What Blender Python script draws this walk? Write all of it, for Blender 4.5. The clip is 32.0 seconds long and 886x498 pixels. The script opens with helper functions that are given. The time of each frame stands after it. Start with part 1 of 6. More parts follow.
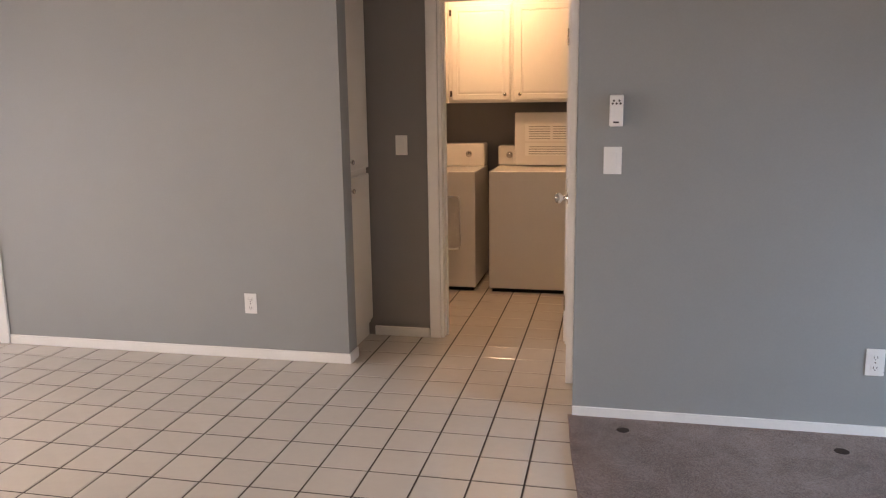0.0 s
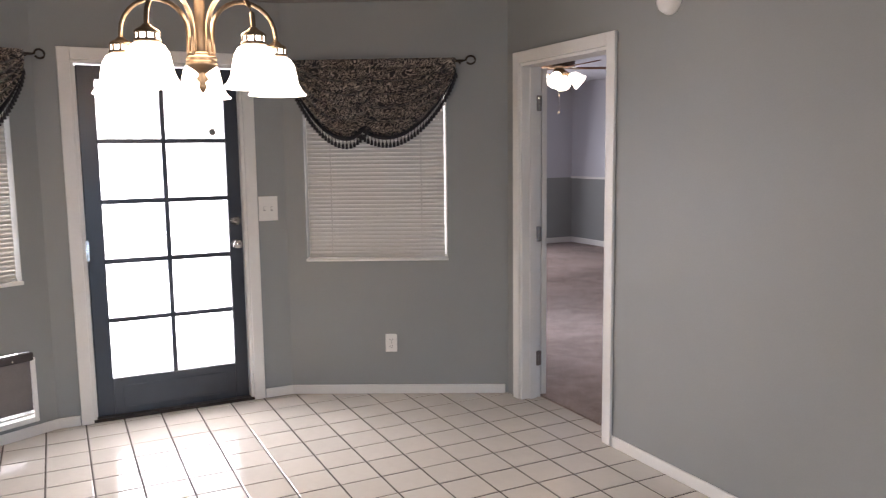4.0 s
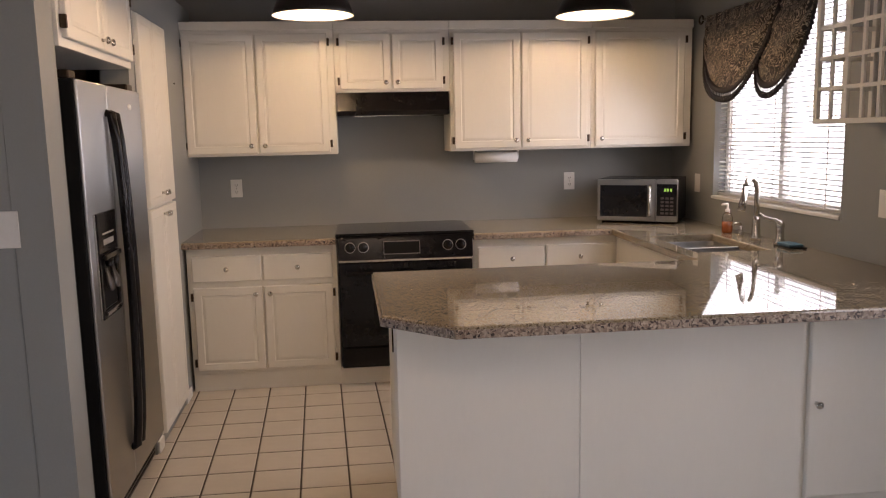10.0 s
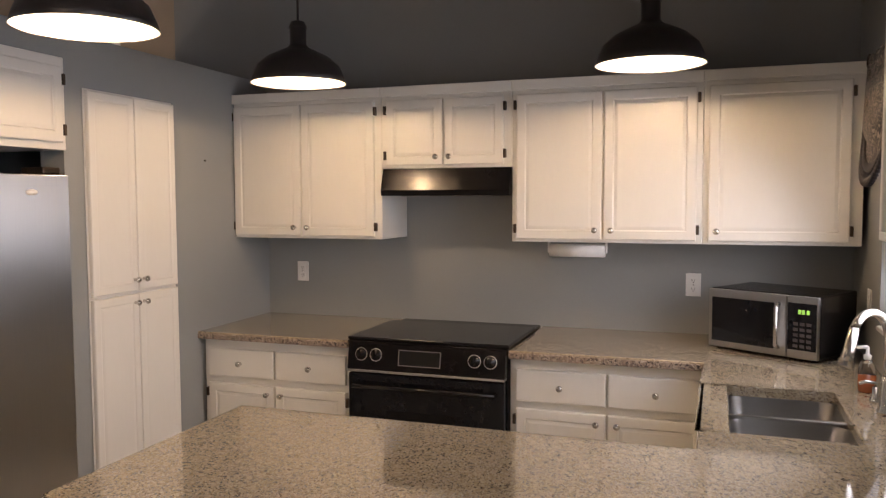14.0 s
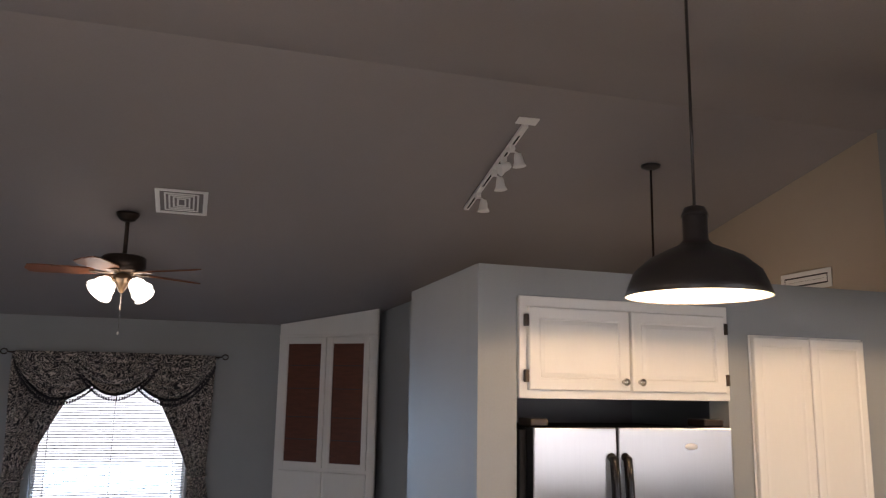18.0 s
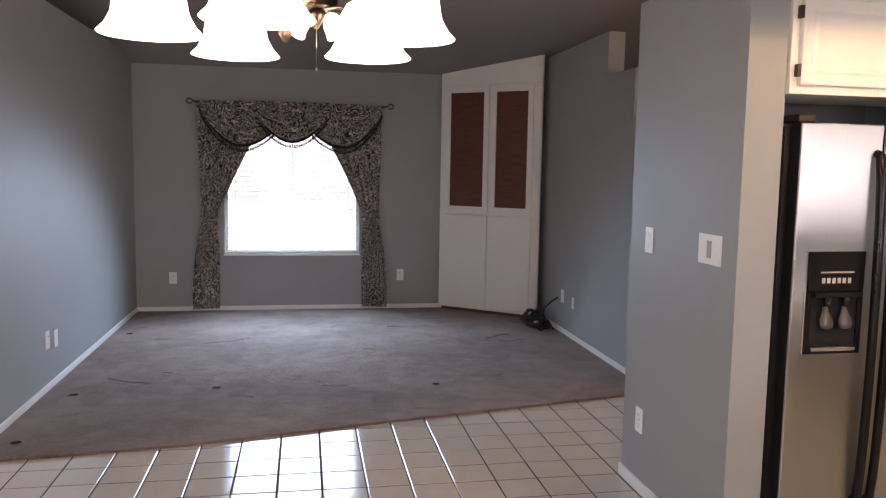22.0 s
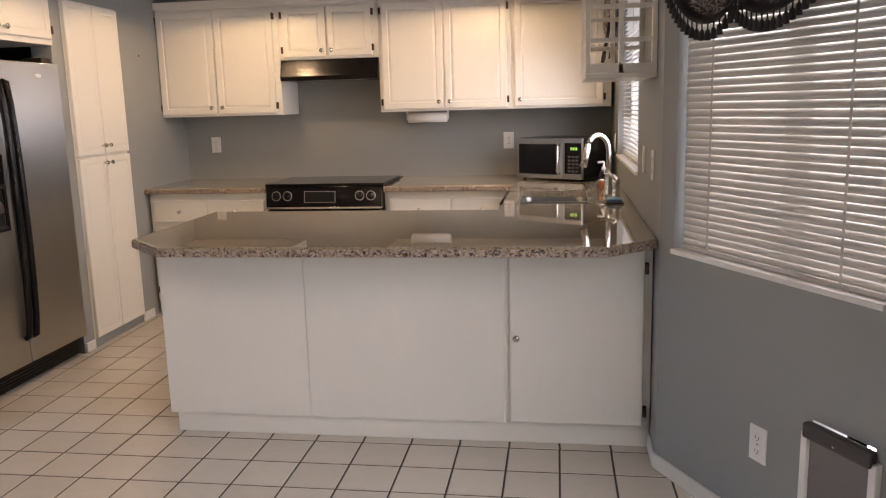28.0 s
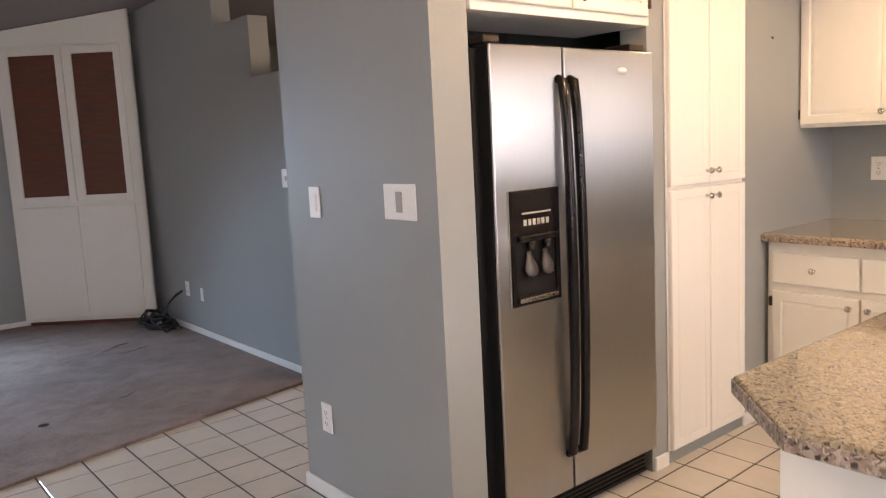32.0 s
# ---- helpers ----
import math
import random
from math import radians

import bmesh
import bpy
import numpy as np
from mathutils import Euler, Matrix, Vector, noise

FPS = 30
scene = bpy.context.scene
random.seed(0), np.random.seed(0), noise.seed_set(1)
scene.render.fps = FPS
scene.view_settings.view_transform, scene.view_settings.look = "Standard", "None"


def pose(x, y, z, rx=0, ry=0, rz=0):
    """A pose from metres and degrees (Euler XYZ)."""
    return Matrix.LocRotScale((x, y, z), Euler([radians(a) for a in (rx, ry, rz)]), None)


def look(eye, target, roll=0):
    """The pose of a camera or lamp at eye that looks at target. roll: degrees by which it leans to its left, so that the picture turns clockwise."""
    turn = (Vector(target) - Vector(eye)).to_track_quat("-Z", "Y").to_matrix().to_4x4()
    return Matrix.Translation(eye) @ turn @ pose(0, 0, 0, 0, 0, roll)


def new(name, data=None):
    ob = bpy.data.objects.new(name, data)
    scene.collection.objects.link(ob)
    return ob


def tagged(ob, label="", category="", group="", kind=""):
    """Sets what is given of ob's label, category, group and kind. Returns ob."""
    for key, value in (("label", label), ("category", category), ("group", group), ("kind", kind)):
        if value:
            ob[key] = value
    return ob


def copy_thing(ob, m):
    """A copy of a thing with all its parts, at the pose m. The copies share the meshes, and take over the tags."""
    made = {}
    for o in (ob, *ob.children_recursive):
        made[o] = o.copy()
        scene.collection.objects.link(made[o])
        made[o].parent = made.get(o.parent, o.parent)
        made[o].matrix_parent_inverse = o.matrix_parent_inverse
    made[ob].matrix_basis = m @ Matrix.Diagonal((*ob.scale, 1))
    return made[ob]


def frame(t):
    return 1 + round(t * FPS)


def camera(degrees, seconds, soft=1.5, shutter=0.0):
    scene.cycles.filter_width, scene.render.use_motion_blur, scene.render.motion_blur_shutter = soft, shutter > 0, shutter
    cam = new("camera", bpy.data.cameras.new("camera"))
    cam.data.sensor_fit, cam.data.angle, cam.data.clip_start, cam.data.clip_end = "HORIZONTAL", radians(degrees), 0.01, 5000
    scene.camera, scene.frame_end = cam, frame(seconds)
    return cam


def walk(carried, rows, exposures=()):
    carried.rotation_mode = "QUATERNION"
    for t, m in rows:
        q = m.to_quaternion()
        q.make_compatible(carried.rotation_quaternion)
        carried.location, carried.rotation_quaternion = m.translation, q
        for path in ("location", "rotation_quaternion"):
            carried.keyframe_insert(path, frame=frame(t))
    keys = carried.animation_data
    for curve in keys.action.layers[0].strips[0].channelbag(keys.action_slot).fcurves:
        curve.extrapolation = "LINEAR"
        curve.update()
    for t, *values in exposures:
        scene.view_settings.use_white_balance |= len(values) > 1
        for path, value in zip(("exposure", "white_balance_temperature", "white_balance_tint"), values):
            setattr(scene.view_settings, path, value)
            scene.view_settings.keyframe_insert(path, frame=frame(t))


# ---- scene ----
cam = camera(58.8, 32.0, soft=1.15, shutter=0.15)

PATH = [
    (0, (0.416, 0.234, 1.43), (0.84, -1.684, 1.053), -0.8),
    (0.5, (0.457, -0.004, 1.446), (0.983, -1.904, 1.105), -0.5),
    (1, (0.574, -0.292, 1.465), (1.312, -2.126, 1.159), -0.6),
    (1.5, (0.611, -0.52, 1.454), (1.59, -2.247, 1.209), -1.3),
    (2, (0.617, -0.669, 1.495), (1.807, -2.263, 1.278), -1.7),
    (2.5, (0.655, -0.668, 1.539), (1.965, -2.165, 1.324), -1.7),
    (4.5, (1.001, -1.466, 1.491), (2.903, -2.008, 1.199), 0.1),
    (5, (1.181, -1.704, 1.418), (3.14, -1.882, 1.058), 1.0),
    (5.5, (1.344, -1.909, 1.393), (3.298, -1.729, 1.004), 1.4),
    (6, (1.618, -2.217, 1.385), (3.483, -1.598, 1.013), 0.6),
    (6.5, (1.832, -2.356, 1.453), (3.55, -1.405, 1.076), -0.1),
    (7, (2.198, -2.526, 1.5), (3.656, -1.204, 1.145), -0.9),
    (7.5, (2.421, -2.605, 1.428), (3.597, -1.015, 1.131), -0.4),
    (8, (2.525, -2.621, 1.454), (3.4, -0.851, 1.14), -0.1),
    (8.5, (2.737, -2.622, 1.489), (3.262, -0.722, 1.154), -1.0),
    (9, (2.922, -2.611, 1.461), (3.175, -0.654, 1.14), -1.6),
    (9.5, (2.978, -2.601, 1.447), (3.179, -0.636, 1.139), -1.4),
    (10, (2.999, -2.587, 1.447), (3.213, -0.619, 1.159), -1.2),
    (10.5, (3.038, -2.578, 1.464), (3.268, -0.61, 1.197), -1.1),
    (11, (3.147, -2.563, 1.458), (3.362, -0.591, 1.203), -1.4),
    (11.5, (3.286, -2.504, 1.447), (3.459, -0.529, 1.185), -1.7),
    (12, (3.551, -2.374, 1.426), (3.61, -0.393, 1.156), -2.3),
    (12.5, (3.906, -2.178, 1.401), (3.786, -0.199, 1.139), -2.3),
    (13, (4.141, -2.004, 1.452), (3.901, -0.038, 1.178), -1.3),
    (13.5, (4.37, -1.79, 1.509), (3.942, 0.151, 1.295), -0.9),
    (15.5, (4.747, -0.804, 1.666), (3.396, 0.666, 1.775), 2.2),
    (16, (4.79, -0.822, 1.691), (3.255, 0.446, 1.881), 1.9),
    (16.5, (4.812, -0.858, 1.731), (3.148, 0.215, 2.015), 1.2),
    (17, (4.828, -0.927, 1.755), (3.072, -0.043, 2.123), 1.0),
    (17.5, (4.778, -0.973, 1.767), (2.958, -0.239, 2.157), 1.1),
    (18, (4.71, -0.992, 1.778), (2.83, -0.408, 2.132), 1.0),
    (18.5, (4.665, -1.035, 1.763), (2.74, -0.569, 2.041), 0.9),
    (19, (4.711, -1.119, 1.699), (2.753, -0.765, 1.893), 1.0),
    (19.5, (4.694, -1.144, 1.661), (2.713, -0.896, 1.768), 0.6),
    (20, (4.705, -1.159, 1.618), (2.71, -1.017, 1.632), 0.4),
    (20.5, (4.715, -1.179, 1.562), (2.718, -1.108, 1.496), 0.1),
    (21, (4.683, -1.215, 1.512), (2.689, -1.14, 1.372), -0.0),
    (21.5, (4.666, -1.338, 1.498), (2.684, -1.149, 1.309), 0.2),
    (22, (4.625, -1.554, 1.481), (2.666, -1.207, 1.271), 1.0),
    (22.5, (4.624, -1.832, 1.463), (2.694, -1.346, 1.269), 1.6),
    (23, (4.614, -2.139, 1.472), (2.731, -1.491, 1.294), 2.1),
    (23.5, (4.584, -2.416, 1.453), (2.767, -1.611, 1.226), 2.1),
    (24, (4.498, -2.619, 1.403), (2.767, -1.653, 1.137), 1.8),
    (24.5, (4.464, -2.775, 1.387), (2.848, -1.628, 1.119), 1.9),
    (25, (4.488, -2.945, 1.366), (3.076, -1.56, 1.067), 1.2),
    (25.5, (4.541, -3.015, 1.359), (3.374, -1.425, 1.022), 0.7),
    (26, (4.652, -3.015, 1.364), (3.747, -1.263, 1.027), -0.3),
    (26.5, (4.707, -2.998, 1.386), (4.066, -1.133, 1.051), -0.6),
    (28.5, (4.798, -3.061, 1.373), (4.516, -1.114, 1.014), -1.7),
    (29, (4.731, -2.859, 1.414), (4.267, -0.95, 1.043), -2.1),
    (29.5, (4.694, -2.794, 1.409), (4.019, -0.947, 1.042), -3.3),
    (30, (4.581, -2.698, 1.385), (3.678, -0.95, 1.026), -4.5),
    (30.5, (4.431, -2.553, 1.355), (3.32, -0.925, 1.014), -6.0),
    (31, (4.168, -2.272, 1.35), (2.911, -0.751, 1.023), -6.0),
    (31.5, (4.033, -1.891, 1.357), (2.636, -0.492, 1.057), -4.9),
    (32, (3.892, -1.495, 1.364), (2.348, -0.253, 1.095), -2.9),
]
# the clip's camera adapts its exposure on the way
EXPOSURES = [(0.0, 0.2, 7000, 26), (1.0, 0.35, 6800, 24), (2.5, 0.42, 6400, 22), (4.5, -0.35, 6600, 22), (6.0, -1.05, 6700, 24), (8.0, -1.2, 6750, 26), (10.0, -0.85, 6650, 25), (12.0, -0.7, 6500, 24), (13.5, -0.75, 6350, 23), (15.5, -0.45, 6600, 24), (17.0, -0.88, 6450, 24), (17.6, -0.75, 6400, 23), (18.3, -0.45, 6400, 22), (19.0, 0.36, 6450, 23), (20.0, 0.4, 6700, 23), (21.0, 0.25, 6850, 25), (22.0, -0.1, 6900, 27), (23.0, 0.05, 6900, 25), (24.0, 0.28, 7050, 24), (25.0, 0.3, 7000, 24), (26.0, 0.0, 6900, 24), (28.5, -0.55, 6600, 23), (29.0, -0.52, 6550, 22), (30.0, -0.65, 6900, 26), (31.0, -0.15, 6800, 25), (32.0, 0.2, 6800, 24)]
walk(cam, [(t, look(eye, target, roll)) for t, eye, target, roll in PATH], EXPOSURES)

# ---- world, sun and large lights ----
world = bpy.data.worlds.new("world")
scene.world = world
world.use_nodes = True
wn = world.node_tree
sky = wn.nodes.new("ShaderNodeTexSky")
sky.sky_type = "NISHITA"
sky.sun_disc = False
sky.sun_elevation, sky.sun_rotation = radians(49), radians(7)
wn.nodes["Background"].inputs[1].default_value = 0.12
wn.links.new(sky.outputs[0], wn.nodes["Background"].inputs[0])


def lamp(name, kind, m, watts, color=(1, 1, 1), size=0.1, size_y=None, spread=None, angle=None):
    data = bpy.data.lights.new(name, kind)
    data.energy, data.color = watts, color
    if kind == "AREA":
        data.size = size
        if size_y:
            data.shape, data.size_y = "RECTANGLE", size_y
        if spread:
            data.spread = radians(spread)
    elif kind == "SUN":
        data.angle = radians(angle or 0.5)
    else:
        data.shadow_soft_size = size
        if kind == "SPOT":
            data.spot_size, data.spot_blend = radians(angle or 120), 0.4
    ob = new(name, data)
    ob.matrix_world = m
    return ob


DAY, WARM, SOFT = (0.93, 0.97, 1.0), (1.0, 0.66, 0.36), (1.0, 0.80, 0.58)
lamp("sun", "SUN", look((3, 24, 28), (0, 0, 0)), 3.0, (1.0, 0.95, 0.88))
# daylight standing in the openings of the windows
lamp("daylight_living", "AREA", look((-3.24, -1.67, 1.24), (0, -1.67, -1.7)), 76, (0.46, 0.74, 1.0), 1.15, 1.25, 118)
lamp("daylight_kitchen", "AREA", look((5.06, 1.38, 1.50), (2.5, 1.38, 0.2)), 16, DAY, 1.15, 0.8, 150)
lamp("daylight_door", "AREA", look((5.60, -1.76, 1.10), (3.0, -1.76, 0.0)), 34, DAY, 0.66, 1.65, 150)
# bedroom windows are unseen and not built; these two lamps supply their daylight
lamp("daylight_bedroom", "AREA", look((11.3, -6.0, 1.5), (6, -6.0, 0.6)), 130, DAY, 1.8, 1.4)
lamp("daylight_bedroom_side", "AREA", look((6.7, -3.93, 1.45), (5.9, -5.0, 0)), 45, (0.80, 0.90, 1.0), 1.0, 1.1, 110)
# no opening at the foyer window: this lamp hangs before its glowing pane
lamp("daylight_foyer", "AREA", look((-2.1, 2.62, 2.13), (-1.7, 1.6, 1.6)), 3.0, (1.0, 0.95, 0.88), 0.3, 0.22)


# ---- materials ----
def node_mat(name):
    m = bpy.data.materials.new(name)
    m.use_nodes = True
    nt = m.node_tree
    return m, nt, nt.nodes["Principled BSDF"]


def tex_noise(nt, scale, detail=3.0, rough=0.55, coord=None, dim="Object", stretch=None):
    co = nt.nodes.new("ShaderNodeTexCoord")
    src = co.outputs[dim]
    if stretch:
        mp = nt.nodes.new("ShaderNodeMapping")
        mp.inputs["Scale"].default_value = stretch
        nt.links.new(src, mp.inputs[0])
        src = mp.outputs[0]
    n = nt.nodes.new("ShaderNodeTexNoise")
    n.inputs["Scale"].default_value, n.inputs["Detail"].default_value, n.inputs["Roughness"].default_value = scale, detail, rough
    nt.links.new(src, n.inputs["Vector"])
    return n


def ramp(nt, src, stops):
    r = nt.nodes.new("ShaderNodeValToRGB")
    els = r.color_ramp.elements
    while len(els) < len(stops):
        els.new(0.5)
    for e, (p, c) in zip(els, stops):
        e.position, e.color = p, (*c, 1)
    nt.links.new(src, r.inputs[0])
    return r


def mult(c, k):
    return tuple(min(1.0, v * k) for v in c)


def surface(name, color, rough=0.5, metal=0.0, var=0.08, scale=2.0, fine=80.0, bump=0.15, depth=0.001, coat=0.0, rvar=0.08, stretch=None, piece=0.0, spec=0.5):
    """Paint, plastic, metal or wood: tone varied at two scales, fine relief."""
    m, nt, bsdf = node_mat(name)
    big = tex_noise(nt, scale, 4, 0.6, stretch=stretch)
    small = tex_noise(nt, fine, 3, 0.6, stretch=stretch)
    mix = nt.nodes.new("ShaderNodeMix")
    mix.data_type = "FLOAT"
    mix.inputs[0].default_value = 0.35
    nt.links.new(big.outputs["Fac"], mix.inputs[2])
    nt.links.new(small.outputs["Fac"], mix.inputs[3])
    src = mix.outputs[0]
    if piece:
        info = nt.nodes.new("ShaderNodeObjectInfo")
        add = nt.nodes.new("ShaderNodeMath")
        add.operation = "MULTIPLY_ADD"
        add.inputs[1].default_value, add.inputs[2].default_value = piece, -piece / 2
        nt.links.new(info.outputs["Random"], add.inputs[0])
        tot = nt.nodes.new("ShaderNodeMath")
        nt.links.new(add.outputs[0], tot.inputs[0])
        nt.links.new(src, tot.inputs[1])
        src = tot.outputs[0]
    r = ramp(nt, src, [(0.3, mult(color, 1 - var)), (0.5, color), (0.7, mult(color, 1 + var))])
    nt.links.new(r.outputs[0], bsdf.inputs["Base Color"])
    rr = nt.nodes.new("ShaderNodeMapRange")
    rr.inputs[3].default_value, rr.inputs[4].default_value = max(0.02, rough - rvar), min(1, rough + rvar)
    nt.links.new(big.outputs["Fac"], rr.inputs[0])
    nt.links.new(rr.outputs[0], bsdf.inputs["Roughness"])
    bsdf.inputs["Metallic"].default_value = metal
    bsdf.inputs["Coat Weight"].default_value = coat
    bsdf.inputs["Specular IOR Level"].default_value = spec
    if bump:
        b = nt.nodes.new("ShaderNodeBump")
        b.inputs["Strength"].default_value, b.inputs["Distance"].default_value = bump, depth
        nt.links.new(small.outputs["Fac"], b.inputs["Height"])
        nt.links.new(b.outputs[0], bsdf.inputs["Normal"])
    return m


def glowing(name, color, power):
    m, nt, bsdf = node_mat(name)
    bsdf.inputs["Base Color"].default_value = (*color, 1)
    bsdf.inputs["Emission Color"].default_value = (*color, 1)
    bsdf.inputs["Emission Strength"].default_value = power
    return m


def granite_mat(name="granite", rough=0.04, cells=230, tone=1.6):
    m, nt, bsdf = node_mat(name)
    co = nt.nodes.new("ShaderNodeTexCoord")
    vor = nt.nodes.new("ShaderNodeTexVoronoi")
    vor.inputs["Scale"].default_value = cells
    wob = tex_noise(nt, 30, 3)
    addv = nt.nodes.new("ShaderNodeMix")
    addv.data_type = "VECTOR"
    addv.inputs[0].default_value = 0.04
    nt.links.new(co.outputs["Object"], addv.inputs[4])
    nt.links.new(wob.outputs["Color"], addv.inputs[5])
    nt.links.new(addv.outputs[1], vor.inputs["Vector"])
    sep = nt.nodes.new("ShaderNodeSeparateColor")
    nt.links.new(vor.outputs["Color"], sep.inputs[0])
    cell = ramp(nt, sep.outputs[0], [(0.0, (0.085, 0.062, 0.045)), (0.13, (0.15, 0.112, 0.074)), (0.24, (0.29, 0.232, 0.145)), (0.5, (0.345, 0.285, 0.20)), (0.8, (0.42, 0.365, 0.28)), (1.0, (0.25, 0.205, 0.165))])
    if rough > 0.3:
        for el, c in zip(cell.color_ramp.elements, ((0.012, 0.008, 0.008), (0.05, 0.03, 0.028), (0.24, 0.18, 0.155), (0.36, 0.29, 0.26), (0.55, 0.48, 0.44), (0.10, 0.07, 0.065))):
            el.color = (*c, 1)
    cloud = tex_noise(nt, 9, 4, 0.6)
    tint = ramp(nt, cloud.outputs["Fac"], [(0.35, mult((0.72, 0.68, 0.58), tone)), (0.65, mult((0.89, 0.85, 0.74), tone))])
    mul = nt.nodes.new("ShaderNodeMix")
    mul.data_type, mul.blend_type = "RGBA", "MULTIPLY"
    mul.inputs[0].default_value = 1
    nt.links.new(cell.outputs[0], mul.inputs[6])
    nt.links.new(tint.outputs[0], mul.inputs[7])
    nt.links.new(mul.outputs[2], bsdf.inputs["Base Color"])
    bsdf.inputs["Roughness"].default_value = rough
    if rough > 0.3:
        chip = nt.nodes.new("ShaderNodeBump")
        chip.inputs["Strength"].default_value, chip.inputs["Distance"].default_value = 0.8, 0.003
        nt.links.new(sep.outputs[0], chip.inputs["Height"])
        nt.links.new(chip.outputs[0], bsdf.inputs["Normal"])
    bsdf.inputs["Specular IOR Level"].default_value = 0.6
    bsdf.inputs["Coat Weight"].default_value = 0.45 if rough < 0.3 else 0.0
    bsdf.inputs["Coat Roughness"].default_value = 0.02
    return m


def fabric_mat(name, dark, mid, light, scale=26.0, cover=0.5, w=0.2):
    """Damask: curling leaf strokes on a dark ground, with a woven relief."""
    m, nt, bsdf = node_mat(name)
    leaf = tex_noise(nt, scale, 1.5, 0.5)
    leaf.inputs["Distortion"].default_value = 3.2
    bands = [(0.0, dark)]
    for k in range(3):
        a = 0.5 + (k - 1.5) * w
        bands += [(a + w * (1 - cover), dark), (a + w * (1 - cover) + 0.014, light), (a + w - 0.016, mid if k % 2 else light), (a + w, dark)]
    r = ramp(nt, leaf.outputs["Fac"], bands)
    wash = tex_noise(nt, 3.0, 3, 0.5)
    tone = ramp(nt, wash.outputs["Fac"], [(0.3, (0.8, 0.78, 0.76)), (0.7, (1, 1, 1))])
    mul = nt.nodes.new("ShaderNodeMix")
    mul.data_type, mul.blend_type = "RGBA", "MULTIPLY"
    mul.inputs[0].default_value = 1
    nt.links.new(r.outputs[0], mul.inputs[6])
    nt.links.new(tone.outputs[0], mul.inputs[7])
    nt.links.new(mul.outputs[2], bsdf.inputs["Base Color"])
    bsdf.inputs["Roughness"].default_value = 0.75
    bsdf.inputs["Sheen Weight"].default_value = 0.2
    fine = tex_noise(nt, 500, 2)
    b = nt.nodes.new("ShaderNodeBump")
    b.inputs["Strength"].default_value, b.inputs["Distance"].default_value = 0.3, 0.001
    nt.links.new(fine.outputs["Fac"], b.inputs["Height"])
    nt.links.new(b.outputs[0], bsdf.inputs["Normal"])
    return m


def carpet_mat():
    m, nt, bsdf = node_mat("carpet")
    big = tex_noise(nt, 1.1, 5, 0.6)
    pile = tex_noise(nt, 170, 4, 0.75)
    tuft = tex_noise(nt, 7, 5, 0.7)
    mix = nt.nodes.new("ShaderNodeMix")
    mix.data_type = "FLOAT"
    mix.inputs[0].default_value = 0.66
    nt.links.new(big.outputs["Fac"], mix.inputs[2])
    nt.links.new(pile.outputs["Fac"], mix.inputs[3])
    mix2 = nt.nodes.new("ShaderNodeMix")
    mix2.data_type = "FLOAT"
    mix2.inputs[0].default_value = 0.2
    nt.links.new(mix.outputs[0], mix2.inputs[2])
    nt.links.new(tuft.outputs["Fac"], mix2.inputs[3])
    r = ramp(nt, mix2.outputs[0], [(0.40, (0.09, 0.058, 0.048)), (0.5, (0.235, 0.165, 0.142)), (0.60, (0.40, 0.295, 0.258))])
    nt.links.new(r.outputs[0], bsdf.inputs["Base Color"])
    bsdf.inputs["Roughness"].default_value = 0.95
    bsdf.inputs["Sheen Weight"].default_value = 0.25
    bsdf.inputs["Specular IOR Level"].default_value = 0.1
    b = nt.nodes.new("ShaderNodeBump")
    b.inputs["Strength"].default_value, b.inputs["Distance"].default_value = 1.0, 0.02
    nt.links.new(mix2.outputs[0], b.inputs["Height"])
    nt.links.new(b.outputs[0], bsdf.inputs["Normal"])
    return m


def glass_mat(name, rough=0.0, tint=(1, 1, 1)):
    m, nt, bsdf = node_mat(name)
    bsdf.inputs["Base Color"].default_value = (*tint, 1)
    bsdf.inputs["Transmission Weight"].default_value = 1.0
    bsdf.inputs["Roughness"].default_value = rough
    bsdf.inputs["IOR"].default_value = 1.45
    return m


GREY = surface("grey_wall_paint", (0.285, 0.299, 0.294), 0.55, var=0.05, scale=1.3, fine=120, bump=0.25, depth=0.0015)
# GREY in a darker tone, for passage, laundry and alcove back
DARKGREY = surface("dark_grey_wall_tone", (0.23, 0.22, 0.215), 0.55, var=0.05, scale=1.3, fine=120, bump=0.25, depth=0.0015)
CEIL = surface("taupe_ceiling_paint", (0.27, 0.246, 0.24), 0.75, var=0.06, scale=1.0, fine=90, bump=0.35, depth=0.002)
BEIGE = surface("beige_wall_paint", (0.43, 0.36, 0.275), 0.6, var=0.05, scale=1.3, fine=120, bump=0.25, depth=0.0015)
LAVENDER = surface("pale_lavender_wall_paint", (0.55, 0.56, 0.60), 0.6, var=0.04, scale=1.0, fine=110, bump=0.2)
TRIM = surface("white_trim_paint", (0.78, 0.77, 0.74), 0.38, var=0.05, scale=4, fine=90, bump=0.12)
CABINET = surface("white_cabinet_paint", (0.78, 0.76, 0.70), 0.36, var=0.02, scale=3, fine=70, bump=0.03, stretch=(1, 1, 0.25))
PLASTIC = surface("white_plastic", (0.80, 0.79, 0.76), 0.32, var=0.03, scale=8, fine=60, bump=0.05)
APPLIANCE = surface("white_enamel", (0.78, 0.76, 0.72), 0.22, var=0.03, scale=3, fine=60, bump=0.04, coat=0.3)
BLACK = surface("black_plastic", (0.007, 0.006, 0.006), 0.2, var=0.1, scale=5, fine=90, bump=0.0, spec=0.24, rvar=0.03)
BLACKGLASS = surface("black_glass", (0.008, 0.008, 0.009), 0.06, var=0.1, scale=5, fine=60, bump=0.0, spec=0.3)
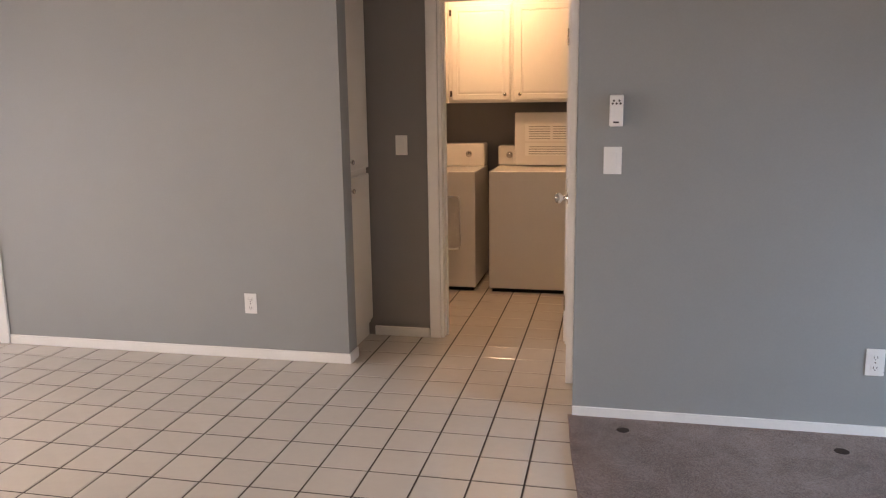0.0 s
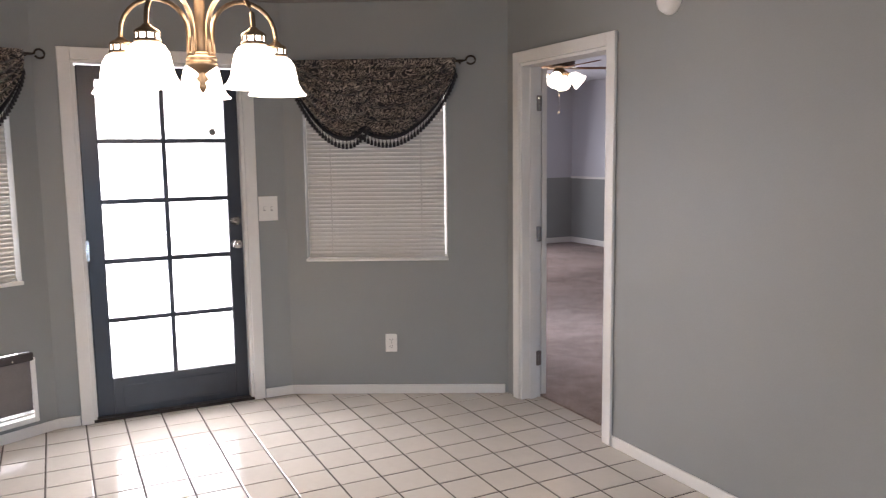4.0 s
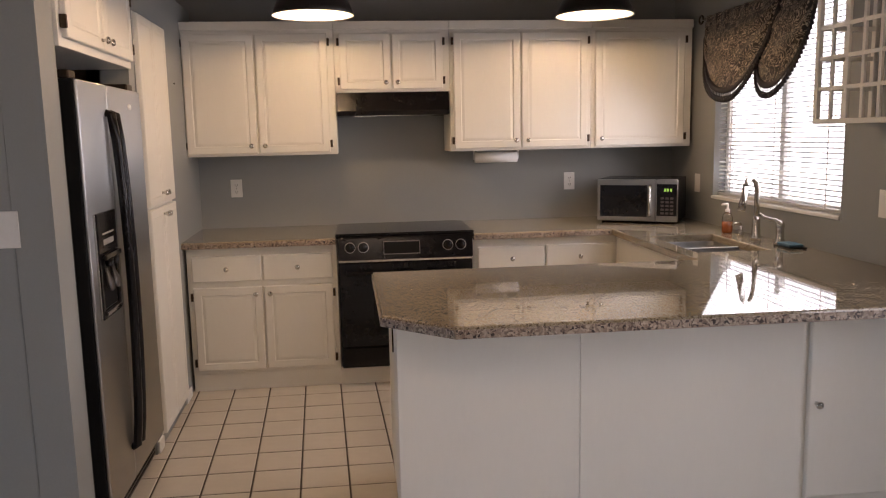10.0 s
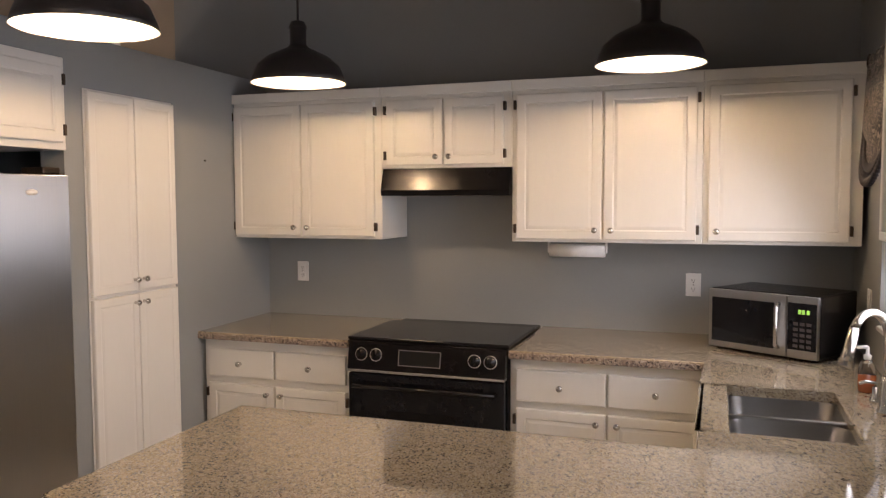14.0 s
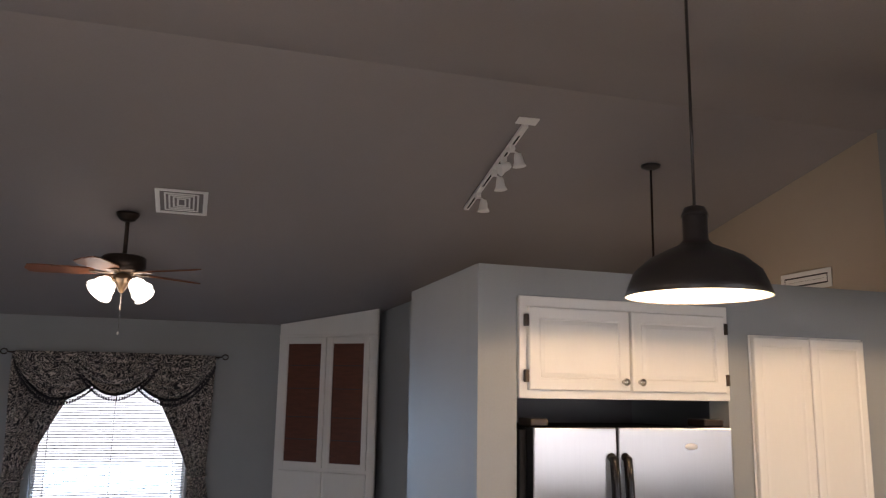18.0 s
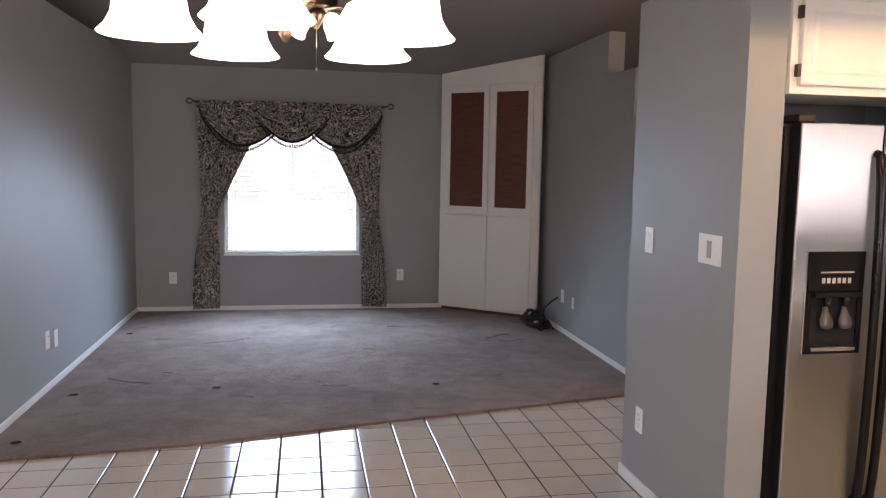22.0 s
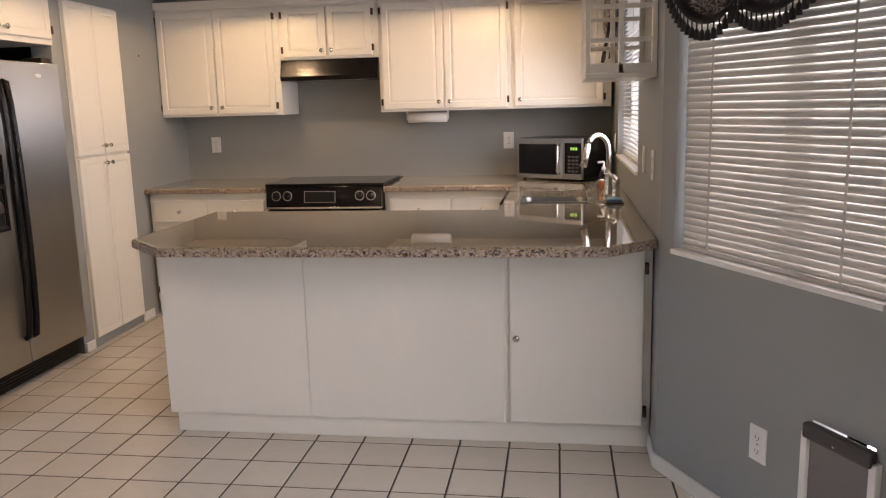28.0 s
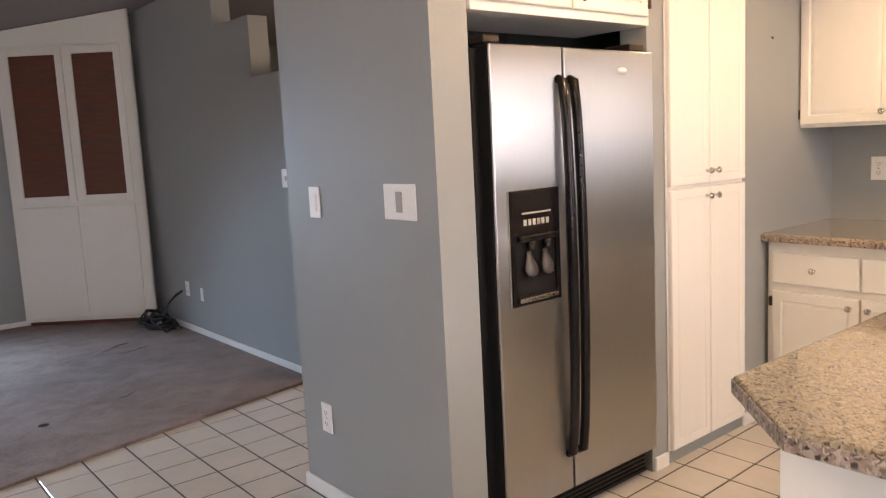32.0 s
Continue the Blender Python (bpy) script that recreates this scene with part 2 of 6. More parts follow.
DARKMETAL = surface("black_enamelled_metal", (0.02, 0.017, 0.016), 0.35, var=0.2, scale=8, fine=70, bump=0.06)
STEEL = surface("brushed_stainless_steel", (0.43, 0.42, 0.40), 0.285, metal=1.0, var=0.05, scale=1.5, fine=220, bump=0.08, depth=0.0006, stretch=(1, 1, 0.03), rvar=0.03)
brush = STEEL.node_tree.nodes.new("ShaderNodeTangent")
brush.direction_type, brush.axis = "RADIAL", "Z"
STEEL.node_tree.links.new(brush.outputs[0], STEEL.node_tree.nodes["Principled BSDF"].inputs["Tangent"])
STEEL.node_tree.nodes["Principled BSDF"].inputs["Anisotropic"].default_value = 1.0
CHROME = surface("brushed_nickel", (0.62, 0.60, 0.56), 0.2, metal=1.0, var=0.05, scale=10, fine=150, bump=0.03)
BRASS = surface("antique_brass", (0.19, 0.145, 0.10), 0.4, metal=1.0, var=0.15, scale=14, fine=90, bump=0.06)
BRONZE = surface("dark_bronze_iron", (0.05, 0.038, 0.03), 0.42, metal=0.8, var=0.2, scale=14, fine=90, bump=0.08)
HINGE = surface("tarnished_hinge", (0.07, 0.05, 0.035), 0.45, metal=0.8, var=0.25, scale=30, fine=120, bump=0.1)
TILE = surface("glazed_cream_tile", (0.58, 0.535, 0.465), 0.13, var=0.05, scale=4, fine=26, bump=0.06, depth=0.001, piece=0.35, rvar=0.05)
GROUT = surface("dark_brown_grout", (0.045, 0.031, 0.025), 0.9, var=0.3, scale=6, fine=120, bump=0.4)
GRANITE = granite_mat()
ROUGHEDGE = granite_mat("rough_granite_edge", 0.42, 145, 1.1)
CARPET = carpet_mat()
VALANCE = fabric_mat("brown_damask_fabric", (0.010, 0.007, 0.008), (0.16, 0.13, 0.105), (0.46, 0.39, 0.315), 12, 0.43, 0.17)
DRAPE = fabric_mat("brown_cream_damask_fabric", (0.010, 0.008, 0.010), (0.36, 0.31, 0.26), (0.70, 0.63, 0.55), 7.5, 0.50, 0.16)
TRIMMING = surface("black_bead_trim", (0.012, 0.010, 0.014), 0.6, var=0.2, scale=40, fine=150, bump=0.2)
BLINDMAT = surface("white_vinyl_slat", (0.58, 0.565, 0.53), 0.4, var=0.03, scale=6, fine=60, bump=0.05, piece=0.1)


def sheer_slat_mat():
    """Thin white vinyl that lets some of the daylight through."""
    m = BLINDMAT.copy()
    m.name = "sheer_vinyl_slat"
    nt = m.node_tree
    outp, bsdf = nt.nodes["Material Output"], nt.nodes["Principled BSDF"]
    tr, mx = nt.nodes.new("ShaderNodeBsdfTranslucent"), nt.nodes.new("ShaderNodeMixShader")
    tr.inputs["Color"].default_value = (0.85, 0.86, 0.86, 1)
    mx.inputs[0].default_value = 0.55
    nt.links.new(bsdf.outputs[0], mx.inputs[1])
    nt.links.new(tr.outputs[0], mx.inputs[2])
    nt.links.new(mx.outputs[0], outp.inputs["Surface"])
    return m


SHEERSLAT = sheer_slat_mat()
WOODFAN = surface("reddish_brown_fan_blade", (0.19, 0.065, 0.022), 0.5, var=0.3, scale=3, fine=40, bump=0.08, stretch=(1, 8, 8), spec=0.3)
BOARDS = surface("dark_rust_red_panel", (0.115, 0.038, 0.02), 0.45, var=0.3, scale=5, fine=60, bump=0.15, stretch=(1, 1, 6))
FLAP = surface("dark_brown_flap", (0.055, 0.045, 0.045), 0.5, var=0.15, scale=8, fine=90, bump=0.15)
CABLE = surface("black_cable_rubber", (0.012, 0.012, 0.013), 0.5, var=0.2, scale=30, fine=120, bump=0.1)
INK = surface("grey_print", (0.33, 0.32, 0.30), 0.5, var=0.05, scale=20, fine=80, bump=0.0)
PAPER = surface("white_paper_towel", (0.82, 0.81, 0.78), 0.9, var=0.03, scale=20, fine=200, bump=0.3)
SOAP = surface("orange_soap", (0.30, 0.085, 0.03), 0.2, var=0.1, scale=15, fine=60, bump=0.0)
BLUE = surface("blue_sponge", (0.06, 0.13, 0.17), 0.9, var=0.2, scale=30, fine=200, bump=0.5)
GREENLED = glowing("green_clock_digits", (0.35, 0.75, 0.12), 0.5)
SINKSTEEL = surface("satin_sink_steel", (0.30, 0.295, 0.285), 0.3, metal=1.0, var=0.06, scale=6, fine=200, bump=0.1)
DOORPAINT = surface("blue_black_door_paint", (0.026, 0.029, 0.038), 0.35, var=0.15, scale=6, fine=80, bump=0.08)
SHADE = glowing("lit_frosted_glass", (1.0, 0.90, 0.76), 7.0)
BULB = glowing("lit_bulb", (1.0, 0.90, 0.74), 14.0)
SHADED = glowing("shaded_patio_daylight", (0.9, 0.9, 0.88), 1.6)
DULLDAY = glowing("dull_foyer_daylight", (0.92, 0.95, 1.0), 0.7)
OUTSIDE = glowing("bright_hazy_daylight", (0.95, 0.98, 1.0), 2.6)
SUNLIT = glowing("sunlit_patio_haze", (0.97, 0.98, 1.0), 5.5)
MATBLACK = surface("matt_black_steel", (0.007, 0.007, 0.007), 0.65, var=0.2, scale=5, fine=90, bump=0.1, spec=0.2)
PADDLE = surface("grey_brown_plastic", (0.05, 0.042, 0.038), 0.3, var=0.1, scale=10, fine=60, bump=0.02)
PETFLAP = surface("taupe_vinyl_flap", (0.17, 0.155, 0.15), 0.5, var=0.12, scale=8, fine=90, bump=0.15)
DENT = surface("crushed_carpet_pile", (0.05, 0.036, 0.03), 0.98, var=0.3, scale=40, fine=200, bump=0.6, spec=0.05)
GLASS = glass_mat("window_glass")


# ---- building helpers ----
class Shape:
    """A bmesh with a few solid primitives."""

    def __init__(self):
        self.bm = bmesh.new()

    def box(self, x0, y0, z0, x1, y1, z1, bevel=0.0, seg=2):
        bm = self.bm if not bevel else bmesh.new()
        v = [bm.verts.new(p) for p in ((x0, y0, z0), (x1, y0, z0), (x1, y1, z0), (x0, y1, z0), (x0, y0, z1), (x1, y0, z1), (x1, y1, z1), (x0, y1, z1))]
        for f in ((0, 3, 2, 1), (4, 5, 6, 7), (0, 1, 5, 4), (1, 2, 6, 5), (2, 3, 7, 6), (3, 0, 4, 7)):
            bm.faces.new([v[i] for i in f])
        if bevel:
            bmesh.ops.bevel(bm, geom=bm.edges[:], offset=bevel, segments=seg, affect="EDGES", profile=0.5)
            self.take(bm)
        return self

    def take(self, other, m=None):
        if m is not None:
            other.transform(m)
        me = bpy.data.meshes.new("tmp")
        other.to_mesh(me)
        other.free()
        self.bm.from_mesh(me)
        bpy.data.meshes.remove(me)
        return self

    def prism(self, poly, z0, z1, bevel=0.0):
        bm = bmesh.new()
        lo, hi = [bm.verts.new((x, y, z0)) for x, y in poly], [bm.verts.new((x, y, z1)) for x, y in poly]
        bm.faces.new(hi), bm.faces.new(lo[::-1])
        for i in range(len(poly)):
            j = (i + 1) % len(poly)
            bm.faces.new((lo[i], lo[j], hi[j], hi[i]))
        bmesh.ops.recalc_face_normals(bm, faces=bm.faces[:])
        if bevel:
            es = [e for e in bm.edges if abs(e.verts[0].co.z - e.verts[1].co.z) < 1e-6]
            bmesh.ops.bevel(bm, geom=es, offset=bevel, segments=3, affect="EDGES", profile=0.5)
        return self.take(bm)

    def lathe(self, profile, seg=24, c=(0, 0, 0), m=None):
        bm = bmesh.new()
        rings = []
        for r, z in profile:
            rings.append([bm.verts.new((r * math.cos(a * math.tau / seg), r * math.sin(a * math.tau / seg), z)) for a in range(seg)] if r > 1e-5 else [bm.verts.new((0, 0, z))])
        for a, b in zip(rings, rings[1:]):
            for i in range(seg):
                j = (i + 1) % seg
                q = [a[i % len(a)], a[j % len(a)], b[j % len(b)], b[i % len(b)]]
                q = [v for n, v in enumerate(q) if v not in q[:n]]
                if len(q) > 2:
                    bm.faces.new(q)
        bmesh.ops.recalc_face_normals(bm, faces=bm.faces[:])
        for f in bm.faces:
            f.smooth = True
        return self.take(bm, Matrix.Translation(c) @ (m or Matrix()))

    def tube(self, pts, r, seg=10, closed=False, r1=None):
        bm = bmesh.new()
        pts = [Vector(p) for p in pts]
        rings, n = [], len(pts)
        up = Vector((0.3, 0.2, 1)).normalized()
        for i, p in enumerate(pts):
            d = pts[(i + 1) % n] - pts[i - 1] if closed or 0 < i < n - 1 else (pts[1] - pts[0] if i == 0 else pts[-1] - pts[-2])
            d.normalize()
            a = d.cross(up if abs(d.dot(up)) < 0.98 else Vector((1, 0, 0))).normalized()
            b = d.cross(a)
            rad = r if r1 is None else r + (r1 - r) * i / max(1, n - 1)
            rings.append([bm.verts.new(p + rad * (math.cos(k * math.tau / seg) * a + math.sin(k * math.tau / seg) * b)) for k in range(seg)])
        for i in range(n if closed else n - 1):
            a, b = rings[i], rings[(i + 1) % n]
            for k in range(seg):
                f = bm.faces.new((a[k], a[(k + 1) % seg], b[(k + 1) % seg], b[k]))
                f.smooth = True
        if not closed:
            bm.faces.new(rings[0]), bm.faces.new(rings[-1][::-1])
        bmesh.ops.recalc_face_normals(bm, faces=bm.faces[:])
        return self.take(bm)

    def panel(self, w, h, t, rail=0.05, groove=0.006):
        """A cabinet door with a raised field: x 0..w, z 0..h, its back at y 0, its front at y -t."""
        bm = bmesh.new()
        v = [bm.verts.new(p) for p in ((0, -t, 0), (w, -t, 0), (w, -t, h), (0, -t, h), (0, 0, 0), (w, 0, 0), (w, 0, h), (0, 0, h))]
        front = bm.faces.new((v[0], v[1], v[2], v[3]))
        for f in ((5, 4, 7, 6), (4, 5, 1, 0), (3, 2, 6, 7), (1, 5, 6, 2), (4, 0, 3, 7)):
            bm.faces.new([v[i] for i in f])
        edge = [e for e in front.edges]
        r = bmesh.ops.bevel(bm, geom=edge, offset=min(0.006, t * 0.4), segments=2, affect="EDGES", profile=0.5)
        bm.faces.ensure_lookup_table()
        front = max((f for f in bm.faces if f.normal.y < -0.9), key=lambda f: f.calc_area())
        if rail:
            bmesh.ops.inset_region(bm, faces=[front], thickness=rail, depth=0)
            bmesh.ops.inset_region(bm, faces=[front], thickness=0.008, depth=-groove)
            bmesh.ops.inset_region(bm, faces=[front], thickness=0.022, depth=groove * 0.7)
        return self.take(bm)


def part(name, shape, material, parent=None, label="", m=None, smooth=False):
    """One mesh object under a thing or a part."""
    bm = shape.bm if isinstance(shape, Shape) else shape
    me = bpy.data.meshes.new(name)
    if smooth:
        for f in bm.faces:
            f.smooth = True
    bm.to_mesh(me)
    bm.free()
    me.materials.append(material)
    ob = new(name, me)
    if parent:
        ob.parent = parent
    if m is not None:
        ob.matrix_local = m
    if label:
        ob["label"] = label
    return ob


def shared(name, mesh, parent, m):
    """Another object on a mesh that exists already."""
    ob = new(name, mesh)
    ob.parent = parent
    ob.matrix_local = m
    return ob


def thing(name, m, label, category, group="", kind=""):
    ob = new(name)
    ob.empty_display_size = 0.1
    ob.matrix_world = m
    return tagged(ob, label, category, group, kind)


def at(x, y, z=0.0, turn=0.0):
    return pose(x, y, z, 0, 0, turn)


# ---- plan ----
NORTH, EAST, SOUTH, WEST = 2.615, 5.15, -3.695, -3.36
RIDGE_X, RIDGE_Z, EAVE_Z, EAVE_E = 1.28, 3.29, 2.40, 2.60
LEDGE = 2.235


def ceiling_at(x):
    if x < RIDGE_X:
        return EAVE_Z + (RIDGE_Z - EAVE_Z) * (x - WEST) / (RIDGE_X - WEST)
    return max(EAVE_E, RIDGE_Z + (EAVE_E - RIDGE_Z) * (x - RIDGE_X) / (EAST - RIDGE_X))


def wall_frame(p0, p1):
    """Local x runs from p0 to p1, the room lies on the side of -y."""
    a = math.atan2(p1[1] - p0[1], p1[0] - p0[0])
    return pose(p0[0], p0[1], 0, 0, 0, math.degrees(a)), math.hypot(p1[0] - p0[0], p1[1] - p0[1])


def wall(name, p0, p1, height, thick=0.13, holes=(), material=None, ext=(0.0, 0.0), label="grey painted wall with a light orange-peel texture"):
    m, length = wall_frame(p0, p1)
    s = Shape()
    cuts = sorted({-ext[0], length + ext[1], *(v for h in holes for v in h[:2])})
    for a, b in zip(cuts, cuts[1:]):
        over = [h for h in holes if h[0] <= a + 1e-6 and h[1] >= b - 1e-6]
        z = -0.05
        for h in sorted(over, key=lambda q: q[2]):
            if h[2] > z + 1e-4:
                s.box(a, 0, z, b, thick, h[2])
            z = h[3]
        s.box(a, 0, z, b, thick, height)
    ob = part(name, s, material or GREY)
    ob.matrix_world = m
    tagged(ob, label, "wall", kind="structure")
    return m, length


def baseboard(m, spans, h=0.058, t=0.013, label="white painted baseboard"):
    for a, b in spans:
        s = Shape().box(a, -t, 0.0, b, -0.0005, h, 0.004)
        ob = part("baseboard", s, TRIM)
        ob.matrix_world = m
        tagged(ob, label, "baseboard", kind="structure")


def gable(name, x0, x1, z0, y0, y1, material, label):
    """An upright wall in the xz plane whose top follows the vaulted ceiling."""
    xs = [x0] + ([RIDGE_X] if x0 < RIDGE_X < x1 else []) + [x1]
    bm = bmesh.new()
    ring = [(x0, z0), (x1, z0)] + [(x, ceiling_at(x) + 0.02) for x in reversed(xs)]
    a, b = [bm.verts.new((x, y0, z)) for x, z in ring], [bm.verts.new((x, y1, z)) for x, z in ring]
    bm.faces.new(a), bm.faces.new(b[::-1])
    for i in range(len(ring)):
        j = (i + 1) % len(ring)
        bm.faces.new((a[j], a[i], b[i], b[j]))
    bmesh.ops.recalc_face_normals(bm, faces=bm.faces[:])
    return tagged(part(name, bm, material), label, "wall", kind="structure")


# outer walls, clockwise round the room
gable("wall_north", 1.36, EAST + 0.13, -0.05, NORTH, NORTH + 0.13, GREY, "grey painted kitchen wall up to the vaulted ceiling")
gable("wall_foyer_north", WEST - 0.13, 1.36, -0.05, NORTH + 0.06, NORTH + 0.19, BEIGE, "beige painted foyer wall up to the vaulted ceiling")
M_EAST, _ = wall("wall_east", (EAST, NORTH), (EAST, -0.17), EAVE_E + 0.02, holes=[(0.64, 1.913, 1.045, 2.12)])
M_BAY1, L_BAY1 = wall("wall_bay_north", (EAST, -0.17), (5.66, -1.13), EAVE_Z + 0.02, holes=[(0.08, 0.95, 0.855, 2.06), (0.745, 0.955, 0.105, 0.475)])
M_DOOR, L_DOOR = wall("wall_bay_east", (5.66, -1.13), (5.66, -2.48), EAVE_Z + 0.02, holes=[(0.185, 1.105, -0.05, 2.045)])
M_BAY2, L_BAY2 = wall("wall_bay_south", (5.66, -2.48), (5.02, SOUTH), EAVE_Z + 0.02, holes=[(0.12, 1.0, 0.865, 2.06)], ext=(0, 0.1))
M_SOUTH, L_SOUTH = wall("wall_south", (5.02, SOUTH), (1.82, SOUTH), 3.35, holes=[(0.15, 0.97, -0.05, 2.03)])
M_HALL, L_HALL = wall("wall_laundry", (2.2, -4.25), (0.58, -4.25), 2.60, holes=[(0.775, 1.535, -0.05, 1.99)], material=DARKGREY, label="dark grey wall of the laundry passage")
M_RET, _ = wall("wall_passage_west", (0.58, -4.25), (0.58, -3.50), 2.60)
S_LIV = Shape().box(WEST - 0.13, -3.69, -0.05, 0.58, -3.17, 2.48)
tagged(part("wall_living_south", S_LIV, GREY), "grey painted half-high wall with a flat ledge on top", "wall", kind="structure")
M_SLIV = pose(0.58, -3.17, 0, 0, 0, 180)
back = Shape().box(WEST - 0.13, -3.83, 2.3, 2.2, -3.695, 3.4)
tagged(part("wall_behind_ledge", back, CEIL), "taupe painted wall above the ledge", "wall", kind="structure")
shelf = Shape().box(0.582, -3.694, 2.42, 4.99, -3.17, 2.50)
tagged(part("ledge_soffit", shelf, GREY), "grey painted soffit ledge over the passage and nook", "soffit", kind="structure")
pass_ceiling = Shape().box(0.45, -4.25, 2.56, 2.2, -3.70, 2.62)
tagged(part("ceiling_passage", pass_ceiling, CEIL), "flat taupe ceiling of the passage", "ceiling", kind="structure")
M_WEST, L_WEST = wall("wall_west", (WEST, -3.69), (WEST, NORTH + 0.06), EAVE_Z + 0.02, holes=[(1.353, 2.687, 0.575, 2.0)])

# the half-high wall between living room and foyer, stepped down towards its end
LIVN = 0.725
s = Shape().prism([(WEST, -0.05), (-0.14, -0.05), (-0.14, 1.82), (-0.65, 1.82), (-0.65, 2.19), (-1.17, 2.19), (-1.17, 2.52), (WEST, 2.52)], 0.0, 0.13)
s.bm.transform(Matrix(((1, 0, 0, 0), (0, 0, 1, LIVN), (0, 1, 0, 0), (0, 0, 0, 1))))
bmesh.ops.recalc_face_normals(s.bm, faces=s.bm.faces[:])
tagged(part("wall_living_north", s, GREY), "grey painted half-high wall stepping down to a beige end", "wall", kind="structure")
M_LIVN = pose(WEST, LIVN, 0)
s = Shape().box(-0.139, LIVN + 0.001, 0, -0.135, LIVN + 0.1305, 1.82).box(-0.27, LIVN + 0.1305, -0.05, -0.135, 1.55, 1.82)
tagged(part("wall_foyer_low", s, BEIGE), "beige painted half-high wall returning into the foyer", "wall", kind="structure")

# the block that holds refrigerator and pantry: half-high walls with a flat ledge
BX0, BX1, BY0 = 1.13, 2.06, -0.032
SLANT = math.degrees(math.atan2(0.06, 2.72))
M_BLK = pose(BX1, BY0, 0, 0, 0, 90 + SLANT)  # local x runs north along the kitchen side of the block, -y faces the kitchen
s = Shape()
s.box(0, 0, -0.05, 0.15, 0.12, LEDGE).box(0.15, 0, 2.12, 1.06, 0.12, LEDGE).box(1.06, 0, -0.05, 2.74, 0.12, LEDGE)
ob = part("wall_fridge_side", s, GREY)
ob.matrix_world = M_BLK
tagged(ob, "grey painted half-high wall around refrigerator and pantry", "wall", kind="structure")
s = Shape().box(BX0, BY0, -0.05, BX1 - 0.122, BY0 + 0.12, LEDGE).box(BX0, BY0 + 0.12, -0.05, BX0 + 0.1, NORTH, LEDGE)
tagged(part("wall_block_south", s, GREY), "grey painted end wall of the refrigerator block", "wall", kind="structure")
s = Shape().box(BX0 + 0.1, BY0 + 0.12, LEDGE - 0.1, BX1 - 0.24, NORTH, LEDGE - 0.001)
tagged(part("block_ledge", s, GREY), "flat ledge on top of the refrigerator block", "ledge", kind="structure")
# alcove back takes the darker grey in place of the recess's shade
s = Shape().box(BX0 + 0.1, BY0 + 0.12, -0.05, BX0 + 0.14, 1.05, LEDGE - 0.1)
tagged(part("alcove_back", s, DARKGREY), "back wall of the refrigerator alcove, coloured dark for its shade", "wall", kind="structure")
M_BLKS = pose(BX0, BY0, 0)

# vaulted ceiling and the flat parts
for name, xs in (("ceiling_west", (WEST - 0.13, RIDGE_X)), ("ceiling_east", (RIDGE_X, EAST + 0.02))):
    bm = bmesh.new()
    za = EAVE_Z - 0.025 if xs[0] < 0 else RIDGE_Z
    zb = RIDGE_Z if xs[0] < 0 else EAVE_E - 0.004
    ring = [(xs[0], za), (xs[1], zb), (xs[1], zb + 0.12), (xs[0], za + 0.12)]
    a, b = [bm.verts.new((x, -3.83, z)) for x, z in ring], [bm.verts.new((x, NORTH + 0.19, z)) for x, z in ring]
    bm.faces.new(a), bm.faces.new(b[::-1])
    for i in range(4):
        j = (i + 1) % 4
        bm.faces.new((a[j], a[i], b[i], b[j]))
    bmesh.ops.recalc_face_normals(bm, faces=bm.faces[:])
    tagged(part(name, bm, CEIL), "taupe painted vaulted ceiling", "ceiling", kind="structure")
s = Shape().box(EAST, -3.83, EAVE_Z + 0.021, 5.9, -0.171, EAVE_Z + 0.3)
tagged(part("ceiling_bay", s, CEIL), "flat taupe ceiling of the bay", "ceiling", kind="structure")

# floors
s = Shape().box(WEST - 0.13, -6.3, -0.12, 5.9, 2.9, -0.003)
floor = tagged(part("floor", s, GROUT), "cream glazed floor tiles with dark grout", "floor", kind="structure")
edge = [(0.60, -3.17), (0.56, -2.75), (0.49, -2.2), (0.37, -1.65), (0.24, -1.1), (0.10, -0.45), (-0.02, 0.10), (-0.15, LIVN)]
s = Shape().prism([(WEST, -3.17)] + edge + [(WEST, LIVN)], -0.002, 0.016, 0.005)
tagged(part("carpet", s, CARPET), "mauve-brown cut-pile carpet, worn and stained", "carpet", kind="structure")

# rooms beyond the openings
s = Shape().box(2.3, -9.1, -0.1, 11.9, -3.83, 0.012)
tagged(part("bedroom_carpet", s, CARPET), "mauve-brown carpet of the bedroom", "carpet", kind="structure")
s = Shape().box(2.3, -9.1, 2.6, 11.9, -3.83, 2.7)
tagged(part("bedroom_ceiling", s, LAVENDER), "pale ceiling of the bedroom", "ceiling", kind="structure")
for nm, b in (("bedroom_wall_south", (2.3, -9.0, 11.9, -8.88)), ("bedroom_wall_east", (11.6, -8.88, 11.72, -3.83)), ("bedroom_wall_west", (2.3, -8.88, 2.42, -3.83))):
    low, high = Shape().box(b[0], b[1], 0.012, b[2], b[3], 1.08), Shape().box(b[0], b[1], 1.08, b[2], b[3], 2.62)
    tagged(part(nm + "_dado", low, GREY), "grey painted lower half of the bedroom wall", "wall", kind="structure")
    tagged(part(nm, high, LAVENDER), "pale lavender upper half of the bedroom wall", "wall", kind="structure")
s = Shape().box(5.02, -3.83, 0.0, 11.9, -3.70, 2.62)
tagged(part("bedroom_wall_north", s, LAVENDER), "pale lavender bedroom wall", "wall", kind="structure")
s = Shape().box(2.42, -8.88, 1.065, 11.6, -8.86, 1.10, 0.004)
tagged(part("chair_rail", s, TRIM), "white chair rail between grey and lavender paint", "trim", kind="structure")
